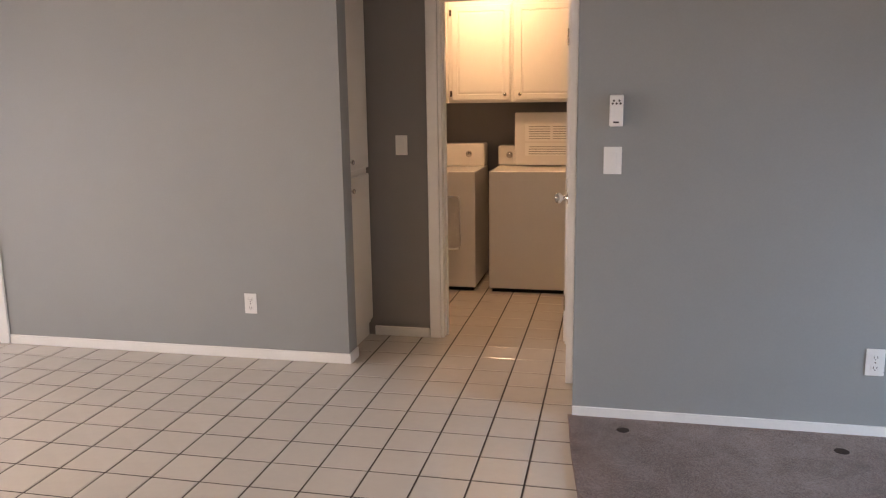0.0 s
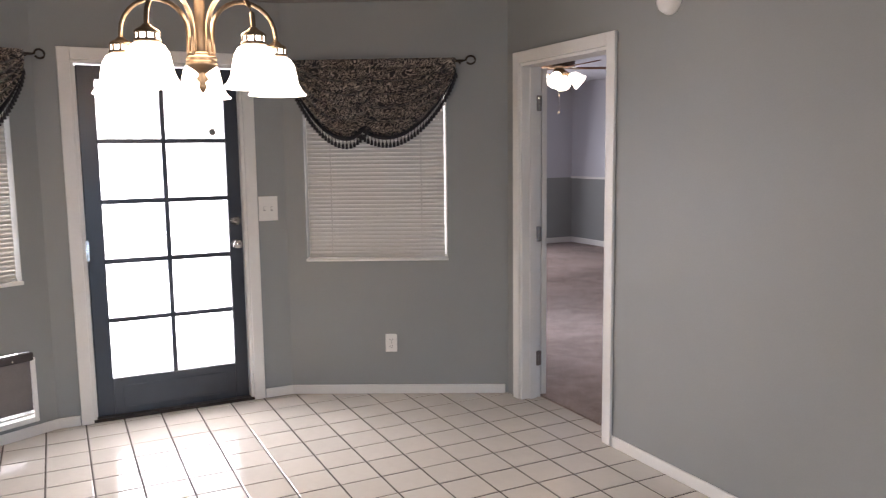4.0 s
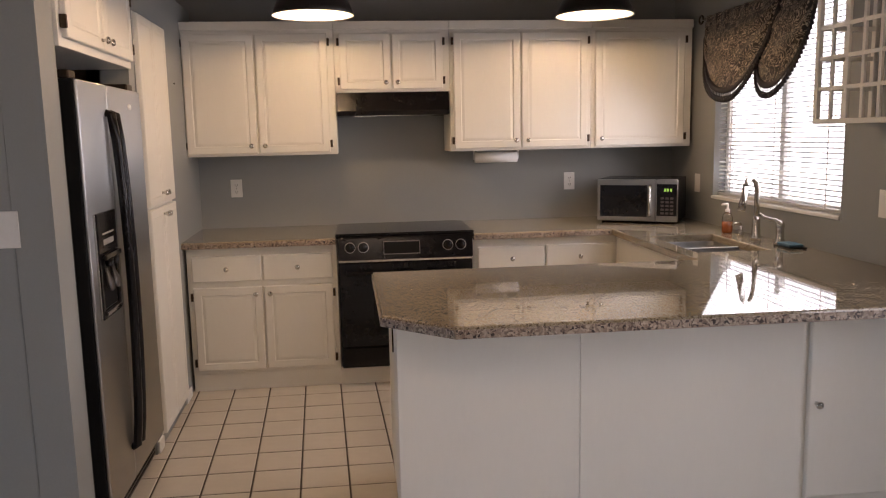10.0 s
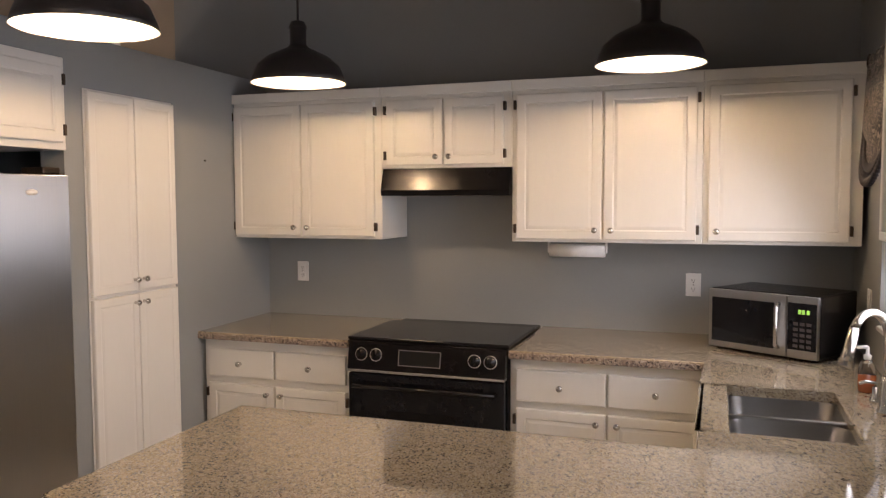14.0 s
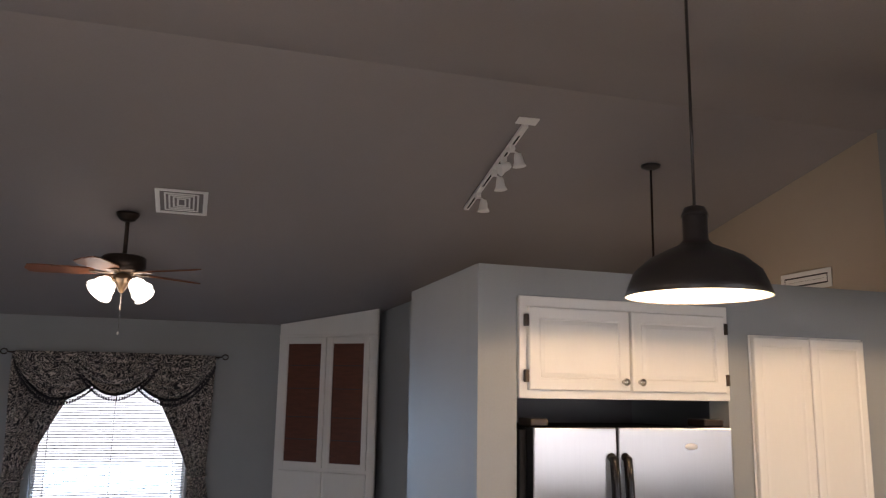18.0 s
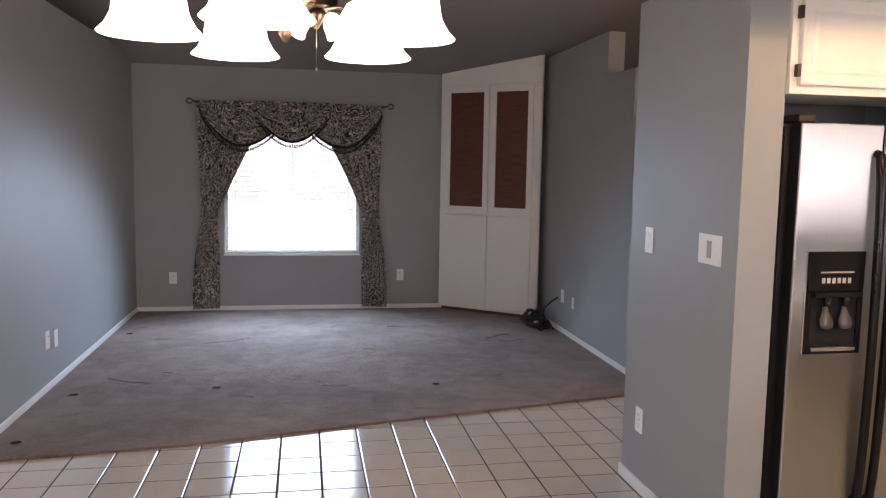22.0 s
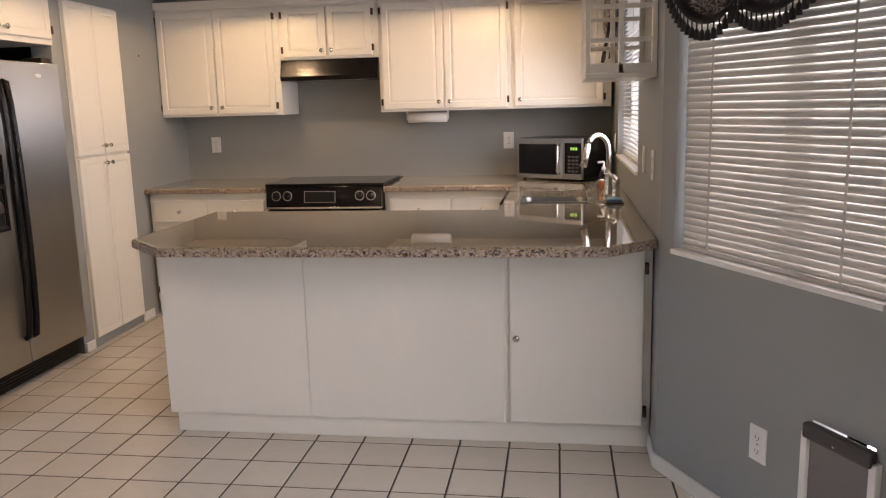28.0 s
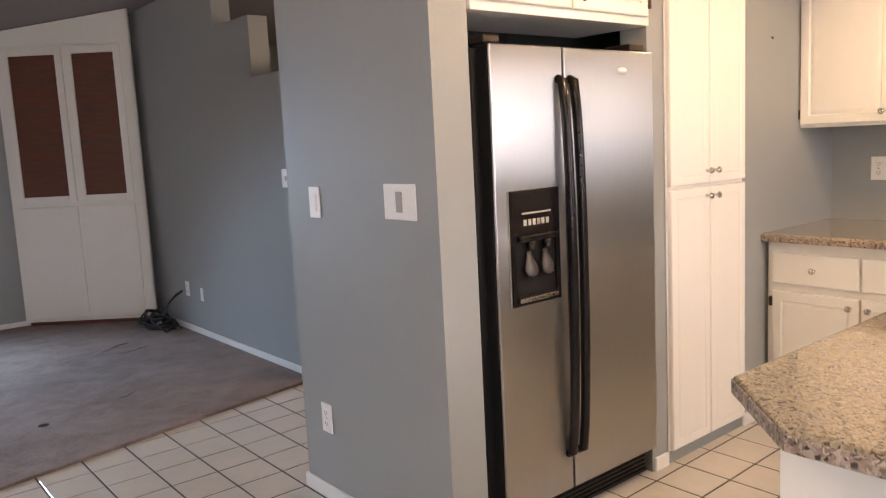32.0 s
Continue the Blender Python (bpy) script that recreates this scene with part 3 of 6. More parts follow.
s = Shape().box(2.42, -8.88, 0.012, 11.6, -8.865, 0.10, 0.004).box(11.585, -8.86, 0.012, 11.6, -3.83, 0.10, 0.004)
tagged(part("bedroom_baseboard", s, TRIM), "white bedroom baseboard", "baseboard", kind="structure")
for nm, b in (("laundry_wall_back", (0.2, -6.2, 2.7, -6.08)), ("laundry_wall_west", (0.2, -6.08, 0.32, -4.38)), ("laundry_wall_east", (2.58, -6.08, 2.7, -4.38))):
    tagged(part(nm, Shape().box(b[0], b[1], -0.05, b[2], b[3], 2.5), DARKGREY), "dark taupe laundry wall", "wall", kind="structure")
tagged(part("laundry_ceiling", Shape().box(0.2, -6.2, 2.44, 2.7, -4.38, 2.54), CEIL), "flat laundry ceiling", "ceiling", kind="structure")

# baseboards
baseboard(M_EAST, [(2.617, 2.785)])
baseboard(M_BAY1, [(0.0, L_BAY1 + 0.004)])
baseboard(M_DOOR, [(0.0, 0.115), (1.175, L_DOOR)])
baseboard(M_BAY2, [(0.0, L_BAY2 - 0.02)])
baseboard(M_SOUTH, [(1.04, L_SOUTH + 0.013)])
baseboard(M_HALL, [(0.36, 0.705)])
baseboard(M_SLIV, [(0.0, 0.58 - WEST)])
baseboard(M_LIVN, [(0.95, 3.18)])
baseboard(pose(-0.135, LIVN, 0, 0, 0, 90), [(0.0, 0.825)])
baseboard(M_WEST, [(0.52, 3.55)])
baseboard(M_BLKS, [(-0.012, BX1 - BX0 + 0.012)])
baseboard(M_BLK, [(-0.012, 0.14), (1.07, 1.16), (1.755, 1.90)])
baseboard(pose(-0.135, LIVN + 0.13, 0, 0, 0, 90), [(-0.14, 0.0)])
baseboard(pose(BX0, BY0, 0, 0, 0, -90), [(-2.7, 0.0)])
baseboard(pose(1.82, SOUTH + 0.012, 0, 0, 0, -90), [(0.0, 0.14)])


# ---- openings: casings, doors, windows ----
def casing(name, m, s0, s1, top, w=0.065, t=0.018, depth=0.13, label="white painted door casing"):
    root = thing(name, m, label, "door frame", kind="structure")
    part("casing_side", Shape().box(s0 - w, -t, 0, s0, -0.0005, top + w, 0.004), TRIM, root)
    part("casing_side", Shape().box(s1, -t, 0, s1 + w, -0.0005, top + w, 0.004), TRIM, root)
    part("casing_head", Shape().box(s0, -t, top, s1, -0.0005, top + w, 0.004), TRIM, root)
    part("jamb", Shape().box(s0 + 0.0005, -0.004, 0, s0 + 0.018, depth, top - 0.019, 0.002).box(s0 + 0.018, 0.05, 0, s0 + 0.03, 0.09, top - 0.03), TRIM, root)
    part("jamb", Shape().box(s1 - 0.018, -0.004, 0, s1 - 0.0005, depth, top - 0.019, 0.002).box(s1 - 0.03, 0.05, 0, s1 - 0.018, 0.09, top - 0.03), TRIM, root)
    part("jamb_head", Shape().box(s0 + 0.0005, -0.004, top - 0.018, s1 - 0.0005, depth, top - 0.0005, 0.002), TRIM, root)
    return root


def door_knob(parent, x, y, z, way=-1):
    turn = pose(x, y, z, 90 if way < 0 else -90)
    part("knob", Shape().lathe([(0.0, 0.0), (0.03, 0.0), (0.03, 0.006), (0.012, 0.012), (0.011, 0.03), (0.024, 0.042), (0.027, 0.055), (0.02, 0.066), (0, 0.07)], 20), CHROME, parent, "polished metal knob", turn)


def butt_hinge(parent, x, y, z):
    part("hinge", Shape().box(x - 0.004, y - 0.018, z - 0.045, x + 0.004, y + 0.018, z + 0.045, 0.001).lathe([(0.006, -0.047), (0.006, 0.047)], 10, (x, y, z)), CHROME, parent, "satin metal hinge")


# bedroom door, swung open into the bedroom
bed = casing("door_1", M_SOUTH, 0.15, 0.97, 2.03)
tagged(bed, "open bedroom doorway with white casing and three hinges", "doorway")
for z in (0.25, 1.02, 1.80):
    butt_hinge(bed, 0.173, 0.112, z)
leaf = thing("bedroom_door", M_SOUTH @ pose(0.168, 0.155, 0.014, 0, 0, 177), "white painted door standing open into the bedroom", "door")
part("door_leaf", Shape().box(0, -0.018, 0, 0.78, 0.018, 1.99, 0.003), TRIM, leaf)

# laundry door frame; its leaf is folded back into the passage wall side
lau = casing("door_2", M_HALL, 0.775, 1.535, 1.99)
tagged(lau, "laundry doorway with white casing", "doorway")
for z in (0.25, 1.75):
    part("hinge", Shape().box(1.508, -0.012, z - 0.045, 1.5165, 0.03, z + 0.045, 0.001), CHROME, lau, "satin metal hinge")
leaf = thing("laundry_door", M_HALL @ pose(1.588, -0.024, 0.012, 0, 0, -89), "white painted door swung open along the passage wall", "door")
part("door_leaf", Shape().box(0, -0.035, 0, 0.66, 0.0, 1.95, 0.003), TRIM, leaf)
door_knob(leaf, 0.60, -0.035, 0.93, -1)
part("strike_plate", Shape().box(1.512, 0.015, 0.90, 1.517, 0.045, 0.97, 0.001), CHROME, lau, "small metal strike plate")

# patio door with ten panes
frame_d = casing("door_3", M_DOOR, 0.185, 1.105, 2.045)
tagged(frame_d, "white painted frame of the patio door", "door frame")
part("threshold", Shape().box(0.185, -0.01, 0.0, 1.105, 0.10, 0.018, 0.004), BRONZE, frame_d, "dark metal threshold")
pd = thing("patio_door", M_DOOR @ at(0.21, 0.035), "black painted patio door with ten glass panes, closed", "door")
DW, G0, G1, GZ0, GZ1 = 0.87, 0.092, 0.792, 0.235, 1.945
part("stile", Shape().box(0, 0, 0.02, G0, 0.042, 2.02, 0.003), DOORPAINT, pd)
part("stile", Shape().box(G1, 0, 0.02, DW, 0.042, 2.02, 0.003), DOORPAINT, pd)
part("bottom_rail", Shape().box(G0, 0, 0.02, G1, 0.042, GZ0, 0.003).box(G0 + 0.05, -0.004, 0.06, G1 - 0.05, 0.0, 0.19, 0.002), DOORPAINT, pd)
part("top_rail", Shape().box(G0, 0, GZ1, G1, 0.042, 2.02, 0.003), DOORPAINT, pd)
part("muntin", Shape().box((G0 + G1) / 2 - 0.013, 0.004, GZ0, (G0 + G1) / 2 + 0.013, 0.036, GZ1, 0.003), DOORPAINT, pd)
ph = (GZ1 - GZ0) / 5
for i in range(1, 5):
    part("muntin", Shape().box(G0, 0.005, GZ0 + i * ph - 0.013, G1, 0.035, GZ0 + i * ph + 0.013, 0.003), DOORPAINT, pd)
for i in range(5):
    for j in range(2):
        x0 = G0 if j == 0 else (G0 + G1) / 2 + 0.013
        ob = part("pane", Shape().box(x0 + 0.001, 0.018, GZ0 + i * ph + (0.013 if i else 0) + 0.001, x0 + (G1 - G0) / 2 - 0.014, 0.022, GZ0 + (i + 1) * ph - (0.013 if i < 4 else 0) - 0.001), GLASS, pd, "clear glass pane")
        ob.visible_shadow = False
part("sticker", Shape().lathe([(0, 0.0), (0.022, 0.0), (0.022, 0.001), (0, 0.001)], 8, (G1 - 0.07, 0.016, GZ1 - 0.29), Matrix.Rotation(radians(90), 4, "X")), INK, pd, "small octagonal alarm sticker")
door_knob(pd, 0.83, 0.0, 0.98)
part("deadbolt", Shape().lathe([(0, 0), (0.028, 0), (0.028, 0.012), (0.012, 0.016), (0.012, 0.03), (0, 0.03)], 18), CHROME, pd, "metal deadbolt", pose(0.83, 0, 1.12, 90))
part("latch", Shape().box(-0.012, -0.006, 0.93, 0.012, 0.0, 1.05, 0.002), CHROME, pd, "small metal plate")


def backdrop(name, m, s0, s1, z0, z1, out=0.9, material=None, margin=0.9, far=None):
    ob = part(name, Shape().box(s0 - (far or margin), out, z0 - margin, s1 + margin, out + 0.01, z1 + margin), material or OUTSIDE)
    ob.matrix_world = m
    ob.visible_shadow = False
    tagged(ob, "white glare of hazy daylight outside", "backdrop", kind="structure")


def blind(name, m, s0, s1, z0, z1, tilt, y, label, pitch=0.0245, depth=0.0255, cords=(0.14, 0.86), slat=None):
    """A horizontal blind: head rail, slats as pieces, bottom rail, ladder cords and a wand."""
    root = thing(name, m, label, "blind")
    part("head_rail", Shape().box(s0, y - 0.014, z1 - 0.028, s1, y + 0.014, z1, 0.002), BLINDMAT, root)
    part("bottom_rail", Shape().box(s0, y - 0.013, z0, s1, y + 0.013, z0 + 0.016, 0.003), BLINDMAT, root)
    bm = bmesh.new()
    rows = []
    for k in range(4):
        u = k / 3 - 0.5
        bow = 0.18 * depth * (1 - (2 * u) ** 2)
        rows.append([bm.verts.new((x, u * depth, bow)) for x in (s0 + 0.002, s1 - 0.002)] + [bm.verts.new((x, u * depth, bow - 0.0008)) for x in (s0 + 0.002, s1 - 0.002)])
    for a, b in zip(rows, rows[1:]):
        bm.faces.new((a[0], a[1], b[1], b[0])), bm.faces.new((a[3], a[2], b[2], b[3]))
    bm.faces.new((rows[0][1], rows[0][0], rows[0][2], rows[0][3])), bm.faces.new((rows[-1][0], rows[-1][1], rows[-1][3], rows[-1][2]))
    for f in bm.faces:
        f.smooth = True
    first = part("slat", bm, slat or BLINDMAT, root)
    n = int((z1 - 0.035 - z0 - 0.018) / pitch)
    rnd = random.Random(name)
    for i in range(n):
        p = pose(0, y, z0 + 0.026 + i * pitch, tilt + rnd.uniform(-2.5, 2.5), 0, rnd.uniform(-0.15, 0.15))
        if i == 0:
            first.matrix_local = p
        else:
            shared("slat", first.data, root, p)
    for c in cords:
        x = s0 + (s1 - s0) * c
        part("ladder_cord", Shape().box(x - 0.0045, y - 0.0145, z0 + 0.01, x + 0.0045, y - 0.0135, z1 - 0.02).box(x - 0.001, y + 0.0135, z0 + 0.01, x + 0.001, y + 0.0145, z1 - 0.02), BLINDMAT, root)
    return root


def window(name, m, s0, s1, z0, z1, depth=0.13, label="white framed sliding window", mid=True, sill=True, outside=None, f=0.035, bright=None):
    root = thing(name, m, label, "window", kind="structure")
    y0, y1 = 0.075, 0.115
    part("window_frame", Shape().box(s0 + 0.001, y0, z0 + 0.001, s0 + f, y1, z1 - 0.001, 0.003), TRIM, root)
    part("window_frame", Shape().box(s1 - f, y0, z0 + 0.001, s1 - 0.001, y1, z1 - 0.001, 0.003), TRIM, root)
    part("window_frame", Shape().box(s0 + f, y0, z0 + 0.001, s1 - f, y1, z0 + f, 0.003), TRIM, root)
    part("window_frame", Shape().box(s0 + f, y0, z1 - f, s1 - f, y1, z1 - 0.001, 0.003), TRIM, root)
    xm = (s0 + s1) / 2
    if mid:
        part("mullion", Shape().box(xm - 0.022, y0 - 0.004, z0 + f, xm + 0.022, y1 - 0.004, z1 - f, 0.003), TRIM, root)
    for a, b in (((s0 + f, xm - 0.022), (xm + 0.022, s1 - f)) if mid else ((s0 + f, s1 - f),)):
        ob = part("pane", Shape().box(a + 0.001, 0.095, z0 + f + 0.001, b - 0.001, 0.099, z1 - f - 0.001), GLASS, root, "clear glass pane")
        ob.visible_shadow = False
    if sill:
        part("window_sill", Shape().box(s0 - 0.004, -0.012, z0 - 0.014, s1 + 0.004, 0.074, z0 + 0.004, 0.003), TRIM, root, "white painted sill")
    backdrop("backdrop", m, s0, s1, z0, z1, 0.3 if outside else 0.9, outside or bright, 0.1 if outside else 0.9, None if outside else 2.6)
    return root


window("window_1", M_EAST, 0.64, 1.913, 1.045, 2.12, label="white framed kitchen window over the sink", bright=SUNLIT)
blind("kitchen_blind", M_EAST, 0.65, 1.903, 1.052, 2.115, 4, 0.04, "white horizontal blind with open slats over the sink", cords=(0.12, 0.5, 0.88), slat=SHEERSLAT)
window("window_2", M_BAY1, 0.08, 0.95, 0.855, 2.06, label="white framed bay window behind a closed blind", outside=SHADED, f=0.012)
blind("bay_blind", M_BAY1, 0.096, 0.934, 0.862, 2.055, 64, 0.03, "white horizontal blind with its slats closed", pitch=0.0245, depth=0.0275, cords=(0.17, 0.83))
window("window_3", M_BAY2, 0.12, 1.0, 0.865, 2.06, label="white framed bay window behind a closed blind", outside=SHADED, f=0.012)
blind("bay_blind", M_BAY2, 0.136, 0.984, 0.872, 2.055, 64, 0.03, "white horizontal blind with its slats closed", pitch=0.0245, depth=0.0275, cords=(0.17, 0.83))
window("window_4", M_WEST, 1.353, 2.687, 0.575, 2.0, label="wide white framed living room window", mid=False)
blind("living_blind", M_WEST, 1.363, 2.677, 0.582, 1.995, 12, 0.04, "white horizontal blind with open slats in the living room", cords=(0.08, 0.5, 0.92), slat=SHEERSLAT)
backdrop("backdrop", M_DOOR, 0.165, 1.085, 0.0, 2.04, 1.2, SUNLIT)


# ---- kitchen cabinets ----
def knob(parent, x, z, y=-0.02, label=""):
    part("knob", Shape().lathe([(0, 0), (0.008, 0), (0.006, 0.004), (0.005, 0.012), (0.012, 0.017), (0.0145, 0.022), (0.011, 0.028), (0, 0.030)], 14), CHROME, parent, "brushed metal knob", pose(x, y, z, 90))


def small_hinge(parent, x, z, y=-0.02):
    part("hinge", Shape().box(x - 0.007, y - 0.003, z - 0.022, x + 0.007, y + 0.019, z + 0.022, 0.002), HINGE, parent, "dark tarnished hinge")


def cabinet(name, m, w, d, z0, z1, label, doors=(), drawers=(), toe=0.0, group="", rail=0.05, crown=0.0, category="cabinet", body_label=""):
    """Fronts face -y. doors: x0, x1, z0, z1, knob x, knob z, hinge x or None; drawers: x0, x1, z0, z1."""
    root = thing(name, m, label, category, group)
    s = Shape().box(0, 0, z0 + toe, w, d, z1, 0.003)
    part("body", s, CABINET, root, body_label)
    if toe:
        part("toe_kick", Shape().box(0.0, 0.012, z0, w, 0.03, z0 + toe - 0.0005), CABINET, root)
    if crown:
        part("top_rail", Shape().box(0, -0.022, z1 - crown, w, -0.0005, z1, 0.004), CABINET, root)
    for x0, x1, a, b, kx, kz, hx in doors:
        dr = part("door", Shape().panel(x1 - x0, b - a, 0.02, rail), CABINET, root, m=at(x0, -0.0008, a))
        if kx is not None:
            knob(dr, kx - x0, kz - a)
        if hx is not None:
            for z in (0.05, b - a - 0.05):
                small_hinge(dr, hx - x0, z)
    for x0, x1, a, b in drawers:
        dr = part("drawer_front", Shape().panel(x1 - x0, b - a, 0.02, 0), CABINET, root, m=at(x0, -0.0008, a))
        knob(dr, (x1 - x0) / 2, (b - a) / 2)
    return root


UP0, UP1, UPY = 1.343, 2.125, 2.268
ud = NORTH - UPY - 0.001
# wall cabinets left and right of the hood
cabinet("wall_cabinet", at(1.99, UPY), 0.905, ud, UP0, UP1, "white two-door wall cabinet beside the range hood", [(0.025, 0.435, UP0 + 0.015, UP1 - 0.07, 0.40, UP0 + 0.06, 0.018), (0.445, 0.865, UP0 + 0.015, UP1 - 0.07, 0.48, UP0 + 0.06, 0.872)], crown=0.05)
cabinet("wall_cabinet", at(2.8965, UPY), 0.69, ud, 1.71, UP1, "white short two-door wall cabinet above the range hood", [(0.03, 0.335, 1.725, UP1 - 0.07, 0.305, 1.765, 0.023), (0.345, 0.65, 1.725, UP1 - 0.07, 0.375, 1.765, 0.657)], crown=0.05)
cabinet("wall_cabinet", at(3.588, UPY), 0.885, ud, UP0, UP1, "white two-door wall cabinet between hood and corner", [(0.025, 0.435, UP0 + 0.015, UP1 - 0.07, 0.405, UP0 + 0.06, 0.018), (0.445, 0.86, UP0 + 0.015, UP1 - 0.07, 0.48, UP0 + 0.06, 0.867)], crown=0.05)
cabinet("wall_cabinet", at(4.4745, UPY), 0.65, ud, UP0, UP1, "white single-door wall cabinet in the corner by the window", [(0.025, 0.60, UP0 + 0.015, UP1 - 0.07, 0.06, UP0 + 0.06, 0.607)], crown=0.05)

# base cabinets
CT, CB = 0.875, 0.838
BY = 1.935
bd = NORTH - BY - 0.001
cabinet("base_cabinet", at(2.03, BY), 0.845, bd, 0.0, CB - 0.001, "white base cabinet with two drawers and two doors", [(0.03, 0.415, 0.125, 0.61, 0.38, 0.57, 0.023), (0.425, 0.815, 0.125, 0.61, 0.46, 0.57, 0.822)], [(0.03, 0.415, 0.645, 0.79), (0.425, 0.815, 0.645, 0.79)], toe=0.1)
cabinet("base_cabinet", at(3.665, BY), 0.905, bd, 0.0, CB - 0.001, "white base cabinet with drawers beside the corner", [(0.03, 0.43, 0.125, 0.61, 0.39, 0.57, 0.023), (0.44, 0.84, 0.125, 0.61, 0.48, 0.57, 0.847)], [(0.03, 0.43, 0.645, 0.79), (0.44, 0.84, 0.645, 0.79)], toe=0.1)
cabinet("sink_cabinet", pose(4.535, BY - 0.001, 0, 0, 0, -90), 1.275, 0.611, 0.0, CB - 0.21, "white sink base cabinet under the kitchen window", [(0.03, 0.62, 0.125, 0.61, 0.57, 0.57, 0.023), (0.635, 1.24, 0.125, 0.61, 0.68, 0.57, 1.247)], toe=0.1)
part("apron", Shape().box(4.535, 0.71, CB - 0.208, 4.555, BY - 0.002, CB - 0.001), CABINET)
tagged(bpy.data.objects["apron"], "white fixed front above the sink cabinet doors", "cabinet panel")

# the peninsula
pen = thing("peninsula", at(3.115, -0.006), "white panelled peninsula base with a cupboard door on the nook side", "cabinet")
part("body", Shape().box(0, 0, 0.09, 2.031, 0.69, CB - 0.001, 0.003), CABINET, pen)
part("plinth", Shape().box(0.02, 0.014, 0, 2.03, 0.67, 0.0895, 0.003), CABINET, pen)
part("back_panel", Shape().box(0.0, -0.006, 0.092, 0.633, -0.0005, CB - 0.002, 0.001), CABINET, pen)
part("back_panel", Shape().box(0.6355, -0.006, 0.092, 1.455, -0.0005, CB - 0.002, 0.001), CABINET, pen)
dr = part("door", Shape().panel(0.522, 0.725, 0.02, 0.0), CABINET, pen, m=at(1.478, -0.0008, 0.10))
knob(dr, 0.027, 0.36)
for z in (0.06, 0.64):
    small_hinge(dr, 0.530, z)
part("outlet_plate", Shape().box(-0.006, 0.222, 0.66, -0.0005, 0.236, 0.78, 0.002), BRONZE, pen, "dark vertical plate on the end panel")


def slab(name, poly, label, hole=None):
    s = Shape()
    s.prism(poly, CB, CT, 0.007)
    return tagged(part(name, s, GRANITE), label, "worktop")


slab("worktop", [(2.0, 1.893), (2.872, 1.893), (2.872, NORTH - 0.001), (1.985, NORTH - 0.001)], "speckled beige granite worktop between wall and range")
SIDE_TOP = bpy.data.objects["worktop"]
# worktop in an L with a cut for the sink, joined to the peninsula top
SX0, SX1, SY0, SY1 = 4.585, 4.935, 0.895, 1.51
top = Shape()
top.prism([(3.668, 1.893), (4.495, 1.893), (4.495, SY1), (EAST - 0.001, SY1), (EAST - 0.001, NORTH - 0.001), (3.668, NORTH - 0.001)], CB, CT)
top.prism([(4.495, SY0), (SX0, SY0), (SX0, SY1), (4.495, SY1)], CB, CT)
top.prism([(SX1, SY0), (EAST - 0.001, SY0), (EAST - 0.001, SY1), (SX1, SY1)], CB, CT)
top.prism([(3.055, 0.72), (3.065, -0.105), (3.28, -0.312), (4.958, -0.305), (EAST - 0.004, -0.125), (EAST - 0.001, 0.72), (EAST - 0.001, SY0), (4.495, SY0), (4.495, 0.72)], CB, CT)
bmesh.ops.remove_doubles(top.bm, verts=top.bm.verts[:], dist=0.0004)
rim = [e for e in top.bm.edges if len(e.link_faces) == 2 and e.calc_face_angle(0) > 1.2 and e.verts[0].co.z > CT - 0.001 and e.verts[1].co.z > CT - 0.001]
bmesh.ops.bevel(top.bm, geom=rim, offset=0.008, segments=3, affect="EDGES", profile=0.5)
wt = thing("worktop", Matrix(), "speckled beige and brown granite worktop with clipped corners over the peninsula", "worktop")
part("slab", top, GRANITE, wt)


def rough_edge(parent, pts):
    """The chipped front face of a slab, one strip a side."""
    for (xa, ya), (xb, yb) in zip(pts, pts[1:]):
        ln = math.hypot(xb - xa, yb - ya)
        part("edge", Shape().box(0.0, -0.004, CB + 0.001, ln, -0.0003, CT - 0.008, 0.0015), ROUGHEDGE, parent, "rough darker granite edge", pose(xa, ya, 0, 0, 0, math.degrees(math.atan2(yb - ya, xb - xa))))


rough_edge(wt, [(3.055, 0.72), (3.065, -0.105), (3.28, -0.312), (4.958, -0.305), (EAST - 0.004, -0.125)])
rough_edge(wt, [(3.668, 1.893), (4.495, 1.893)])
rough_edge(SIDE_TOP, [(2.0, 1.893), (2.872, 1.893)])

# double sink set into the worktop
sink = thing("kitchen_sink", at(SX0, SY0, CT), "double-bowl stainless steel sink set under the granite", "sink")
W, Dp = SX1 - SX0, SY1 - SY0
for a, b, nm in ((0.0, 0.305, "bowl"), (0.325, Dp, "bowl")):
    bm = bmesh.new()
    rings = []
    for ins, z in ((0.0, -0.036), (0.004, -0.05), (0.02, -0.16), (0.045, -0.185)):
        poly = []
        rad = 0.05
        for cx, cy, a0 in ((W - ins - rad, b - ins - rad, 0), (ins + rad, b - ins - rad, 90), (ins + rad, a + ins + rad, 180), (W - ins - rad, a + ins + rad, 270)):
            for k in range(5):
                t = radians(a0 + k * 22.5)
                poly.append((cx + rad * math.cos(t), cy + rad * math.sin(t)))
        rings.append([bm.verts.new((x, y, z)) for x, y in poly])
    for p, q in zip(rings, rings[1:]):
        for i in range(len(p)):
            j = (i + 1) % len(p)
            f = bm.faces.new((p[i], q[i], q[j], p[j]))
            f.smooth = True
    bm.faces.new(rings[-1])
    bmesh.ops.recalc_face_normals(bm, faces=bm.faces[:])
    bmesh.ops.reverse_faces(bm, faces=bm.faces[:])
    part(nm, bm, SINKSTEEL, sink)
    part("drain", Shape().lathe([(0, 0), (0.04, 0), (0.042, 0.003), (0.03, 0.004), (0, 0.001)], 20, (W / 2, (a + b) / 2, -0.1845)), CHROME, sink)
